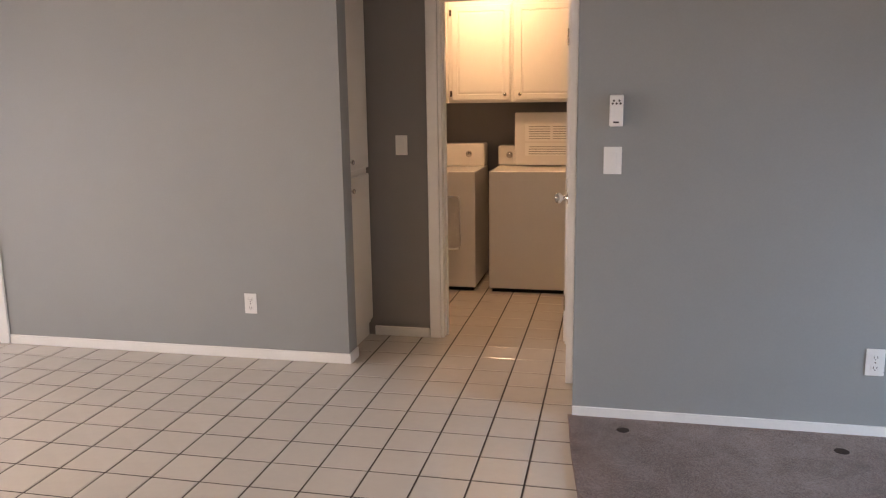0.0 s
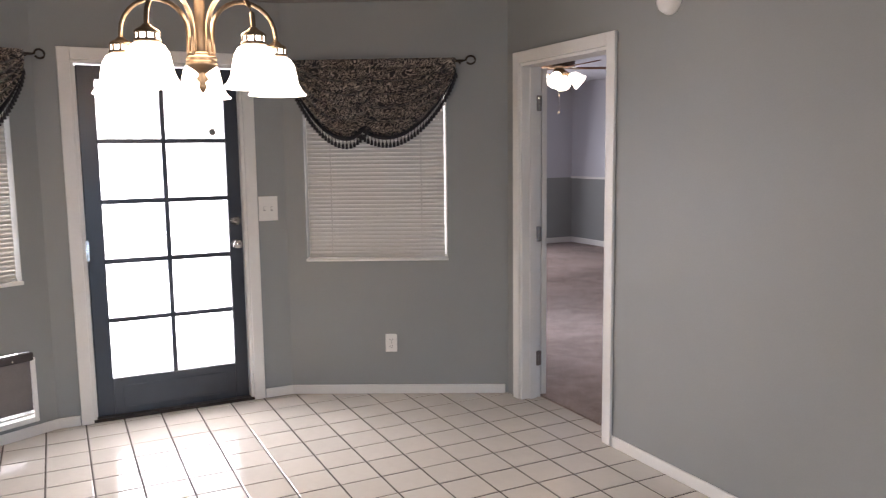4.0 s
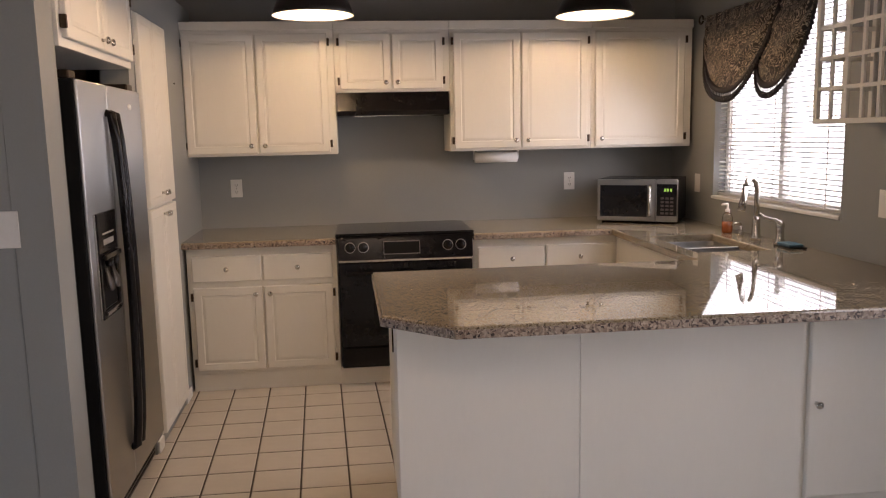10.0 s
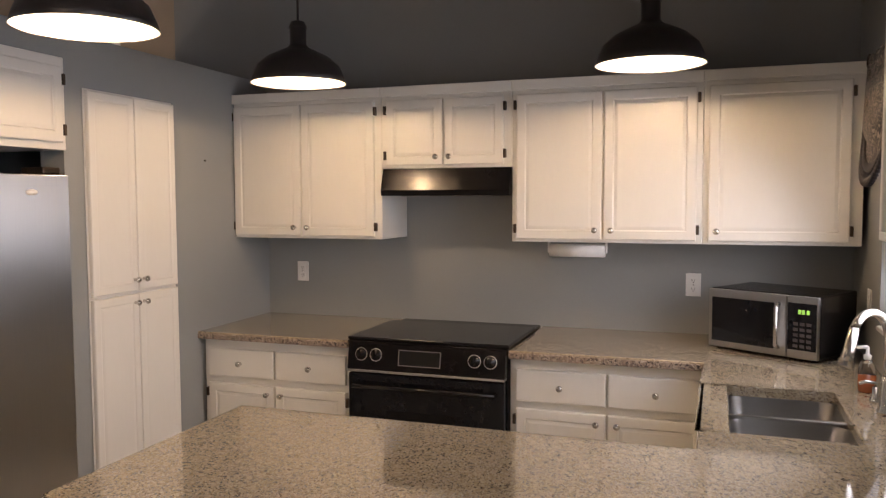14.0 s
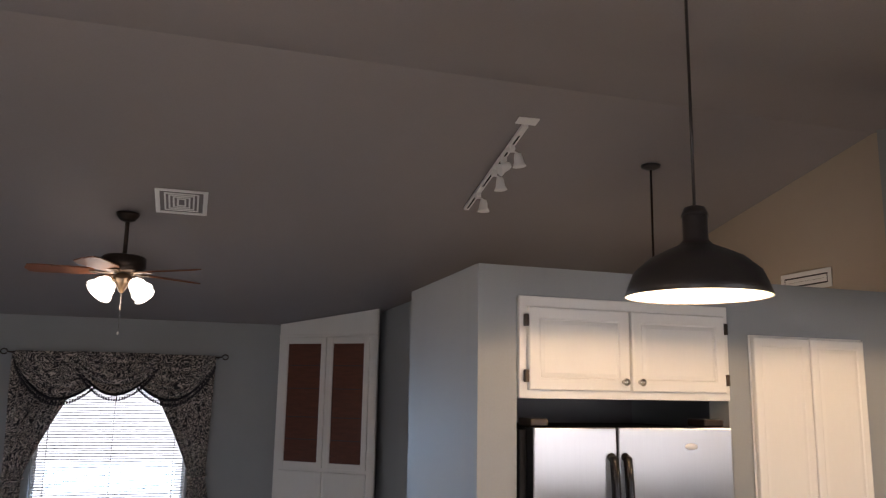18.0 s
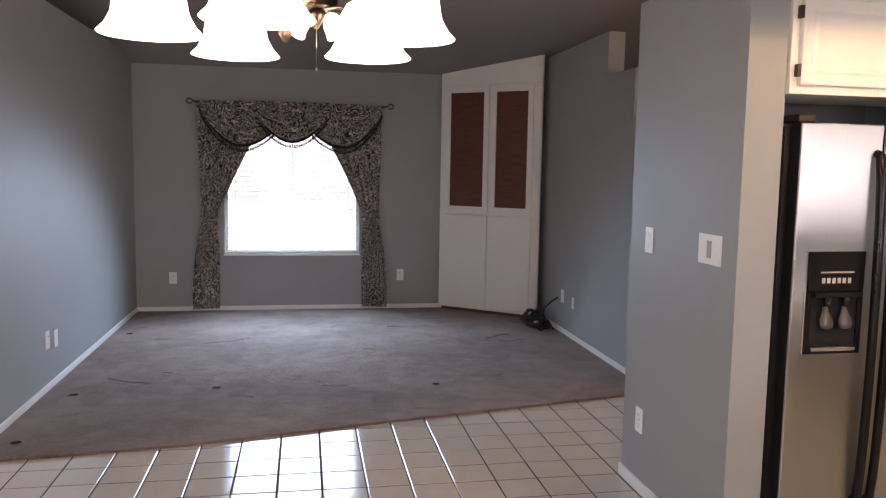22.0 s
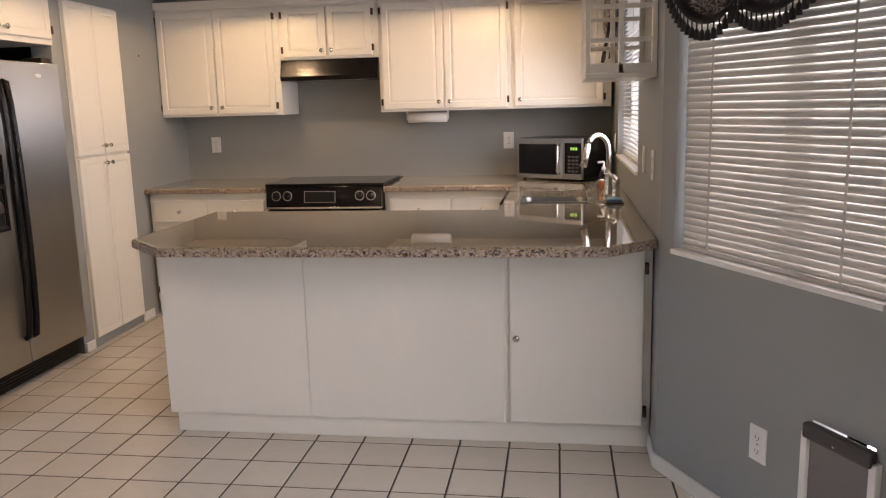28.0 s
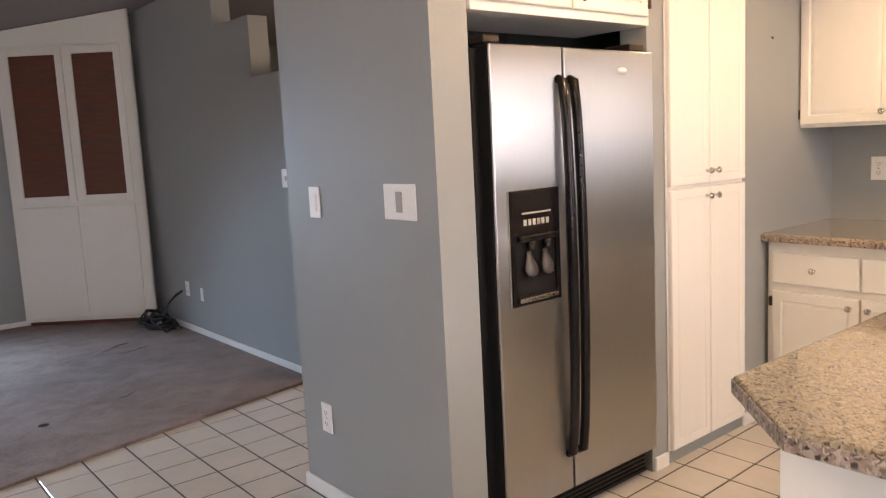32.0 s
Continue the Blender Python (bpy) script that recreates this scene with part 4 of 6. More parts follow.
part("rim", Shape().box(-0.02, -0.02, -0.045, 0.0, Dp + 0.02, -0.0375).box(W, -0.02, -0.045, W + 0.02, Dp + 0.02, -0.0375).box(0, -0.02, -0.045, W, 0.0, -0.0375).box(0, Dp, -0.045, W, Dp + 0.02, -0.0375).box(0, 0.305, -0.06, W, 0.325, -0.026, 0.003), SINKSTEEL, sink)

faucet = thing("kitchen_faucet", pose(5.05, 1.255, CT, 0, 0, 42), "brushed nickel gooseneck faucet with a pull-down spout", "faucet")
part("base", Shape().lathe([(0, 0), (0.028, 0), (0.029, 0.01), (0.022, 0.03), (0.019, 0.10), (0.016, 0.12), (0, 0.12)], 20), CHROME, faucet)
arc = [(0, 0, 0.10), (0, 0, 0.20)] + [(-0.075 + 0.075 * math.cos(radians(a)), 0.01 * (a / 180), 0.24 + 0.085 * math.sin(radians(a))) for a in range(0, 165, 15)]
part("spout", Shape().tube(arc, 0.0135, 14), CHROME, faucet)
part("spray_head", Shape().tube([arc[-1], (-0.155, 0.012, 0.215), (-0.172, 0.014, 0.165)], 0.0145, 14, r1=0.02), CHROME, faucet)
lever = thing("faucet_lever", at(5.077, 1.07, CT), "brushed nickel single lever valve beside the faucet", "faucet lever")
part("base", Shape().lathe([(0, 0), (0.027, 0), (0.028, 0.008), (0.02, 0.03), (0.019, 0.075), (0.022, 0.095), (0.014, 0.115), (0, 0.12)], 20), CHROME, lever)
part("handle", Shape().tube([(0, 0, 0.10), (-0.008, 0.02, 0.116), (-0.02, 0.06, 0.118), (-0.03, 0.10, 0.122), (-0.036, 0.135, 0.14)], 0.011, 12, r1=0.008), CHROME, lever)
sprayer = thing("soap_pump", at(5.045, 1.41, CT), "small metal soap pump by the sink", "soap dispenser")
part("base", Shape().lathe([(0, 0), (0.019, 0), (0.019, 0.006), (0.011, 0.02), (0.010, 0.05), (0, 0.055)], 16), CHROME, sprayer)
part("nozzle", Shape().tube([(0, 0, 0.05), (0, 0, 0.065), (-0.03, 0, 0.068), (-0.05, 0, 0.06)], 0.006, 10), CHROME, sprayer)
soap = thing("soap_bottle", at(5.043, 1.56, CT), "clear pump bottle of orange dish soap", "soap bottle")
part("bottle", Shape().lathe([(0, 0.001), (0.026, 0.001), (0.029, 0.008), (0.029, 0.062), (0, 0.062)], 18), SOAP, soap, "orange liquid in clear plastic")
part("bottle_neck", Shape().lathe([(0.029, 0.0625), (0.0285, 0.082), (0.021, 0.104), (0.012, 0.1145), (0.010, 0.1145), (0.019, 0.102), (0.0265, 0.081), (0.027, 0.0625)], 18), GLASS, soap, "empty clear top of the bottle")
part("pump", Shape().lathe([(0.012, 0.115), (0.014, 0.13), (0.006, 0.132), (0.005, 0.16), (0, 0.16)], 12).tube([(0, 0, 0.158), (-0.035, 0, 0.156)], 0.006, 8), PLASTIC, soap, "white pump head")
sponge = thing("sponge_tray", at(5.06, 0.945, CT), "blue sponge in a dark tray beside the lever", "sponge")
part("tray", Shape().box(-0.045, -0.07, 0.001, 0.045, 0.07, 0.009, 0.003), BLACK, sponge)
part("sponge", Shape().box(-0.036, -0.058, 0.0095, 0.036, 0.058, 0.023, 0.005), BLUE, sponge)

# range with a smooth black cooktop
rg = thing("range", at(2.877, 1.885), "black slide-in electric range with a glass cooktop", "range")
RW, RD = 0.786, NORTH - 1.885 - 0.004
part("body", Shape().box(0.004, 0.03, 0.11, RW - 0.004, RD, CT + 0.004, 0.004), BLACK, rg)
part("cooktop", Shape().box(-0.006, 0.01, CT + 0.005, RW + 0.006, 0.545, CT + 0.022, 0.006, 3), BLACKGLASS, rg, "black glass cooktop")
part("cooktop_trim", Shape().box(-0.002, 0.0, CT - 0.004, RW + 0.002, 0.03, CT + 0.0045, 0.003), BLACK, rg)
cp = Shape()
cp.prism([(-0.0, 0.03), (-0.0, 0.0), (0.12, -0.022), (0.12, 0.03)], 0.006, RW - 0.006)
cp.bm.transform(Matrix(((0, 0, 1, 0), (0, 1, 0, 0), (-1, 0, 0, CT - 0.005), (0, 0, 0, 1))))
bmesh.ops.recalc_face_normals(cp.bm, faces=cp.bm.faces[:])
panel_m = part("control_panel", cp, BLACK, rg, "black sloping control panel")
tilt = math.degrees(math.atan2(0.022, 0.12))
for x in (0.075, 0.15, RW - 0.15, RW - 0.075):
    part("dial", Shape().lathe([(0.027, 0), (0.027, 0.006), (0.0215, 0.007), (0.017, 0.022), (0, 0.023)], 20).box(-0.003, -0.018, 0.02, 0.003, 0.018, 0.028, 0.001), BLACK, rg, "dark dial with a pale ring", pose(x, -0.0095, CT - 0.056, 90 - tilt))
for x in (0.075, 0.15, RW - 0.15, RW - 0.075):
    part("dial_ring", Shape().lathe([(0.0275, 0.0), (0.031, 0.0), (0.031, 0.002), (0.0275, 0.002)], 24), INK, rg, "thin grey ring", pose(x, -0.0095, CT - 0.056, 90 - tilt))
part("clock_display", Shape().box(0.27, -0.001, -0.035, 0.47, 0.0005, 0.03, 0.0005), MATBLACK, rg, "dark clock and oven display", pose(0, -0.0105, CT - 0.06, -tilt))
part("display_frame", Shape().box(0.265, -0.003, -0.04, 0.475, -0.0015, -0.036).box(0.265, -0.003, 0.031, 0.475, -0.0015, 0.035).box(0.265, -0.003, -0.036, 0.269, -0.0015, 0.031).box(0.471, -0.003, -0.036, 0.475, -0.0015, 0.031), PETFLAP, rg, "thin grey frame", pose(0, -0.0105, CT - 0.06, -tilt))
part("trim_strip", Shape().box(0.006, -0.026, CT - 0.14, RW - 0.006, 0.02, CT - 0.126, 0.003), CHROME, rg, "metal strip under the controls")
part("oven_door", Shape().box(0.01, -0.02, 0.24, RW - 0.01, 0.03, CT - 0.145, 0.006), BLACKGLASS, rg, "black glass oven door")
part("oven_window", Shape().box(0.2, -0.0225, 0.34, RW - 0.2, -0.0205, 0.56, 0.001), BLACK, rg)
part("oven_handle", Shape().tube([(0.05, -0.02, 0.675), (0.05, -0.055, 0.675), (RW - 0.05, -0.055, 0.675), (RW - 0.05, -0.02, 0.675)], 0.012, 12), BLACK, rg)
part("drawer", Shape().box(0.01, -0.015, 0.115, RW - 0.01, 0.03, 0.232, 0.005), BLACK, rg)
part("plinth", Shape().box(0.0, 0.055, 0.0, RW, 0.075, 0.1095), CABINET, rg, "white plinth under the range")

hood = thing("range_hood", at(2.90, NORTH, 0), "black slanted range hood under the short cabinet", "range hood")
hp = Shape()
hp.prism([(-0.001, 1.708), (-0.001, 1.57), (-0.375, 1.57), (-0.378, 1.598), (-0.345, 1.708)], 0.0, 0.682)
hp.bm.transform(Matrix(((0, 0, 1, 0), (1, 0, 0, 0), (0, 1, 0, 0), (0, 0, 0, 1))))
bmesh.ops.recalc_face_normals(hp.bm, faces=hp.bm.faces[:])
part("canopy", hp, BLACK, hood)
part("filter", Shape().box(0.1, -0.34, 1.566, 0.58, -0.1, 1.5695), CHROME, hood, "metal filter screen")
part("switch", Shape().box(0.5, -0.384, 1.578, 0.53, -0.3765, 1.59, 0.002), BLACK, hood)

mw = thing("microwave", pose(4.515, 2.24, CT + 0.001, 0, 0, -31.0), "stainless and black microwave oven angled in the corner", "microwave")
MWW, MWH, MWD = 0.49, 0.275, 0.355
part("body", Shape().box(0, 0.015, 0.012, MWW, MWD, MWH, 0.006), BLACK, mw)
part("door", Shape().box(0.0, -0.01, 0.014, 0.36, 0.0145, MWH - 0.002, 0.005), STEEL, mw, "stainless door frame")
part("door_window", Shape().box(0.018, -0.0125, 0.042, 0.308, -0.0105, MWH - 0.038, 0.001), BLACKGLASS, mw, "dark door window")
part("handle", Shape().tube([(0.325, -0.01, 0.05), (0.325, -0.035, 0.06), (0.325, -0.035, 0.22), (0.325, -0.01, 0.235)], 0.009, 12), CHROME, mw)
part("keypad", Shape().box(0.362, -0.01, 0.014, MWW, 0.0145, MWH - 0.002, 0.005), STEEL, mw)
part("keypad_glass", Shape().box(0.366, -0.012, 0.05, MWW - 0.004, -0.0105, MWH - 0.03, 0.001), BLACKGLASS, mw)
for k in range(5):
    for j in range(3):
        part("button", Shape().box(0.39 + j * 0.028, -0.0135, 0.06 + k * 0.023, 0.41 + j * 0.028, -0.0122, 0.073 + k * 0.023, 0.0005), FLAP, mw)
part("clock_digits", Shape().box(0.41, -0.0132, 0.20, 0.422, -0.0122, 0.218).box(0.426, -0.0132, 0.20, 0.438, -0.0122, 0.218).box(0.445, -0.0132, 0.20, 0.457, -0.0122, 0.218), GREENLED, mw, "small green clock digits")
for x in (0.03, MWW - 0.03):
    for y in (0.04, MWD - 0.04):
        part("foot", Shape().lathe([(0, 0), (0.012, 0), (0.012, 0.012), (0, 0.012)], 10, (x, y, 0)), BLACK, mw)

towel = thing("paper_towel_holder", at(3.755, 2.38, 1.297), "white paper towel roll under the wall cabinet", "paper towel")
part("roll", Shape().lathe([(0.012, 0.0), (0.032, 0.0), (0.032, 0.27), (0.012, 0.27)], 24, m=Matrix.Rotation(radians(90), 4, "Y")), PAPER, towel)
for x in (-0.006, 0.276):
    part("bracket", Shape().box(x - 0.004, -0.015, -0.012, x + 0.004, 0.015, UP0 - 1.297 - 0.001, 0.002), PLASTIC, towel)


# ---- refrigerator, pantry, cabinet above ----
cabinet("fridge_cabinet", M_BLK @ at(0.155, -0.012), 0.905, 0.35, 1.755, 2.125, "white two-door cabinet above the refrigerator", [(0.03, 0.445, 1.785, 2.085, 0.415, 1.82, 0.022), (0.455, 0.875, 1.785, 2.085, 0.485, 1.82, 0.883)])
pantry = thing("pantry", M_BLK @ at(1.168, -0.002), "tall white four-door pantry built into the grey wall", "pantry")
part("face_frame", Shape().box(-0.004, -0.004, 0.055, 0.578, -0.0005, 2.02, 0.002), CABINET, pantry)
for x0, kx in ((0.004, 0.255), (0.29, 0.028)):
    for a, b, kz in ((0.06, 1.128, 1.03), (1.142, 2.012, 0.052)):
        dr = part("door", Shape().panel(0.28, b - a, 0.02, 0.04, 0.003), CABINET, pantry, m=at(x0, -0.0045, a))
        knob(dr, kx, kz)

fr = thing("refrigerator", M_BLK @ at(0.196, 0), "stainless steel side-by-side refrigerator with black handles and dispenser", "refrigerator")
FW, FS, FZ0, FZ1, FY = 0.842, 0.338, 0.125, 1.655, -0.042
# body reaches past the doors: its black also fills the shaded alcove gap
part("cabinet_body", Shape().box(-0.03, 0.012, 0.02, FW + 0.004, 0.62, 1.645, 0.004), MATBLACK, fr, "black side panels, widened to fill the alcove gap's shade")
for nm, a, b in (("freezer_door", 0.0, FS - 0.003), ("fridge_door", FS + 0.003, FW)):
    d = Shape()
    d.box(a + 0.002, FY, FZ0, b - 0.002, FY + 0.012, FZ1, 0.005, 3)
    dr = part(nm, d, STEEL, fr, "brushed stainless door")
    part("door_edge", Shape().box(a, FY + 0.0125, FZ0 + 0.002, b, 0.0285, FZ1, 0.002), MATBLACK, dr, "black door liner edge")
part("grille", Shape().box(0.01, 0.0, 0.02, FW - 0.01, 0.028, 0.118, 0.003), BLACK, fr, "black base grille")
for k in range(5):
    part("grille_slat", Shape().box(0.03, -0.004, 0.03 + k * 0.017, FW - 0.03, 0.001, 0.038 + k * 0.017), BLACK, fr)
for a, b in ((0.0, 0.07), (FW - 0.11, FW - 0.02)):
    part("hinge_cover", Shape().box(a, -0.02, FZ1 + 0.002, b, 0.09, FZ1 + 0.03, 0.006), BRONZE, fr, "brown hinge cover")
for x in (FS - 0.029, FS + 0.028):
    pts = [(x, FY, 1.55)] + [(x, FY - 0.020 - 0.024 * math.sin(math.pi * min(1, max(0, (k) / 14))) ** 0.6, 1.545 - 1.275 * k / 14) for k in range(15)] + [(x, FY, 0.262)]
    hs = Shape()
    hs.tube(pts, 0.0165, 12)
    part("handle", hs, BLACK, fr, "long bowed black handle")
dz0, dz1, dx0, dx1 = 0.825, 1.20, 0.055, 0.285
disp = part("dispenser", Shape().box(dx0, FY - 0.012, 1.055, dx1, FY - 0.0005, dz1, 0.003), BLACK, fr, "black ice and water dispenser")
for a, b in ((dx0, dx0 + 0.02), (dx1 - 0.02, dx1)):
    part("dispenser_cheek", Shape().box(a, FY - 0.012, dz0, b, FY - 0.0005, 1.0545, 0.003), BLACK, disp)
part("dispenser_sill", Shape().box(dx0 + 0.0205, FY - 0.012, dz0, dx1 - 0.0205, FY - 0.0005, dz0 + 0.03, 0.003), BLACK, disp)
part("recess", Shape().box(dx0 + 0.02, FY - 0.0012, dz0 + 0.03, dx1 - 0.02, FY - 0.0006, 1.055), MATBLACK, disp, "dark dispenser recess")
part("recess_roof", Shape().box(dx0 + 0.0205, FY - 0.030, 1.035, dx1 - 0.0205, FY - 0.0125, 1.054, 0.004), BLACK, disp)
part("side_trim", Shape().box(dx0 - 0.008, FY - 0.008, dz0, dx0 - 0.0005, FY - 0.0005, dz1, 0.002), CHROME, disp, "bright metal edge strip")
for k in range(6):
    part("button", Shape().box(dx0 + 0.055 + k * 0.021, FY - 0.0145, 1.085, dx0 + 0.069 + k * 0.021, FY - 0.0122, 1.105, 0.001), INK, disp)
part("button_line", Shape().box(dx0 + 0.05, FY - 0.0135, 1.122, dx0 + 0.185, FY - 0.0122, 1.128), INK, disp)
for x in (dx0 + 0.078, dx0 + 0.155):
    part("paddle", Shape().lathe([(0, 0), (0.010, 0.0), (0.014, 0.02), (0.026, 0.045), (0.029, 0.062), (0.022, 0.078), (0, 0.084)], 18), PADDLE, disp, "grey-brown oval paddle", pose(x, FY - 0.008, 1.0, 168) @ Matrix.Diagonal((1.0, 0.35, 1.0, 1.0)))
    part("spout", Shape().lathe([(0.012, 0.0), (0.016, 0.028), (0, 0.028)], 16), BLACK, disp, "", pose(x, FY - 0.02, 1.008))
part("drip_tray", Shape().box(dx0 + 0.025, FY - 0.02, dz0 + 0.012, dx1 - 0.025, FY - 0.0125, dz0 + 0.026, 0.002), CHROME, disp)
# metal badge in white plastic: the pale colour stands for its reflection
part("badge", Shape().lathe([(0, 0), (0.02, 0), (0.02, 0.003), (0, 0.003)], 20), PLASTIC, fr, "small oval metal badge, coloured pale for its bright reflection", pose(FW - 0.19, FY, 1.585, 90) @ Matrix.Diagonal((1.35, 0.6, 1, 1)))


# ---- lamps ----
def cord(parent, z0, z1, material=DARKMETAL, r=0.005, name="cord"):
    part(name, Shape().tube([(0, 0, z0), (0, 0, z1)], r, 8), material, parent)


PEND = (1.0, 0.70, 0.37)
first = None
for x, y in ((2.785, 0.375), (2.815, 1.56), (4.365, 0.31), (4.29, 1.60)):
    cz = ceiling_at(x)
    if first is None or x > 4:
        pl = thing("pendant_lamp", at(x, y, 2.055), "black barn-style pendant lamp with a white inside, " + ("switched off" if (x, y) == (4.365, 0.31) else "lit"), "pendant lamp", "pendants over the kitchen")
        outer = [(0.036, 0.245), (0.036, 0.165), (0.05, 0.15), (0.085, 0.135), (0.135, 0.11), (0.178, 0.072), (0.196, 0.03), (0.206, 0.0)]
        part("shade", Shape().lathe(outer + [(0.2045, -0.001), (0.2035, 0.0005)] + [(0.1935, 0.031), (0.1755, 0.0705), (0.134, 0.107), (0.084, 0.131), (0.0, 0.145)], 40), DARKMETAL, pl)
        part("inner_shade", Shape().lathe([(0.2028, 0.001), (0.1925, 0.0305), (0.1745, 0.0695), (0.133, 0.1055), (0.083, 0.1295), (0.02, 0.14)], 40), APPLIANCE, pl, "white enamelled inside")
        part("neck", Shape().lathe([(0, 0.246), (0.036, 0.246), (0.04, 0.235), (0.037, 0.2455), (0.03, 0.262), (0.012, 0.268), (0, 0.268)], 24), DARKMETAL, pl)
        part("bulb", Shape().lathe([(0.014, 0.135), (0.016, 0.12), (0.028, 0.10), (0.032, 0.08), (0.026, 0.058), (0.012, 0.048), (0, 0.046)], 20), PLASTIC if (x, y) == (4.365, 0.31) else BULB, pl, "white bulb" if (x, y) == (4.365, 0.31) else "lit warm bulb")
        cord(pl, 0.265, cz - 2.055 - 0.02)
        part("canopy", Shape().lathe([(0, -0.035), (0.02, -0.035), (0.055, -0.02), (0.065, -0.004), (0.065, 0.002), (0, 0.002)], 28), PLASTIC, pl, "white ceiling canopy", pose(0, 0, cz - 2.055 - 0.003, 0, 13, 0))
        if x < 4:
            first = pl
    else:
        copy_thing(first, at(x, y, 2.055))
    if (x, y) != (4.365, 0.31):
        lamp("pendant_light", "POINT", Matrix.Translation((x, y, 2.095)), 30, PEND, 0.03)

ch = thing("chandelier", at(3.173, -1.587, -0.008), "antique brass five-arm chandelier with frosted glass bells, lit", "chandelier")
part("stem", Shape().lathe([(0.011, 1.80), (0.0155, 1.81), (0.0155, 2.055), (0.02, 2.06), (0.022, 2.08), (0.018, 2.098), (0.006, 2.105), (0, 2.105)], 20), BRASS, ch)
part("hub", Shape().lathe([(0, 1.70), (0.004, 1.703), (0.012, 1.718), (0.008, 1.728), (0.018, 1.738), (0.01, 1.752), (0.018, 1.760), (0.036, 1.772), (0.042, 1.776), (0.044, 1.781), (0.042, 1.786), (0.0395, 1.7875), (0.0425, 1.791), (0.043, 1.795), (0.041, 1.799), (0.038, 1.8), (0.039, 1.806), (0.036, 1.810), (0.012, 1.812)], 28), BRASS, ch, "turned brass hub with a finial")
for a in (-9, 63, 135, 207, 279):
    ca, sa = math.cos(radians(a)), math.sin(radians(a))
    prof = [(0.034, 1.80), (0.034, 1.86)] + [(0.129 - 0.095 * math.cos(radians(t)), 1.87 + 0.09 * math.sin(radians(t))) for t in range(0, 181, 15)] + [(0.224, 1.853)]
    part("arm", Shape().tube([(r * ca, r * sa, z) for r, z in prof], 0.0065, 10), BRASS, ch)
    c = (0.224 * ca, 0.224 * sa, -0.018)
    cap = part("socket_cap", Shape().lathe([(0.0, 1.875), (0.010, 1.875), (0.013, 1.870), (0.027, 1.862), (0.032, 1.857), (0.032, 1.853), (0.029, 1.852), (0, 1.852)], 24, c), BRASS, ch)
    part("collar_glass", Shape().lathe([(0.0275, 1.8525), (0.0275, 1.8375)], 24, c), SHADE, cap, "lit glass behind the pierced collar")
    part("collar_ring", Shape().lathe([(0.028, 1.838), (0.0325, 1.838), (0.034, 1.834), (0.0325, 1.830), (0.028, 1.830)], 24, c), BRASS, cap)
    posts = Shape()
    for k in range(9):
        b = Shape().box(0.0278, -0.0026, 1.8375, 0.0312, 0.0026, 1.8525)
        b.bm.transform(Matrix.Rotation(k * math.tau / 9 + 0.2, 4, "Z"))
        posts.take(b.bm, Matrix.Translation(c))
    part("collar_posts", posts, BRASS, cap, "brass bars of the pierced collar")
    part("shade", Shape().lathe([(0.03, 1.829), (0.042, 1.822), (0.053, 1.804), (0.058, 1.780), (0.063, 1.752), (0.074, 1.732), (0.086, 1.720), (0.084, 1.718), (0.072, 1.730), (0.061, 1.750), (0.056, 1.780), (0.051, 1.802), (0.03, 1.825)], 28, c), SHADE, ch, "lit frosted white glass bell")
chz = ceiling_at(3.173)
links = Shape()
nl = int((chz - 0.03 - 2.10) / 0.034)
for k in range(nl):
    z = 2.115 + k * 0.034
    turn = Matrix.Rotation(radians(90 * (k % 2)), 4, "Z")
    links.tube([turn @ Vector((0.011 * math.cos(t * math.tau / 12), 0, z + 0.021 * math.sin(t * math.tau / 12))) for t in range(12)], 0.0028, 6, True)
part("chain", links, BRONZE, ch, "dark brass chain")
part("canopy", Shape().lathe([(0, -0.04), (0.012, -0.04), (0.05, -0.02), (0.062, 0.0), (0, 0.002)], 24), BRASS, ch, "", pose(0, 0, chz + 0.008, 0, 13, 0))
lamp("chandelier_light", "POINT", Matrix.Translation((3.173, -1.587, 1.89)), 35, (1.0, 0.76, 0.50), 0.13)


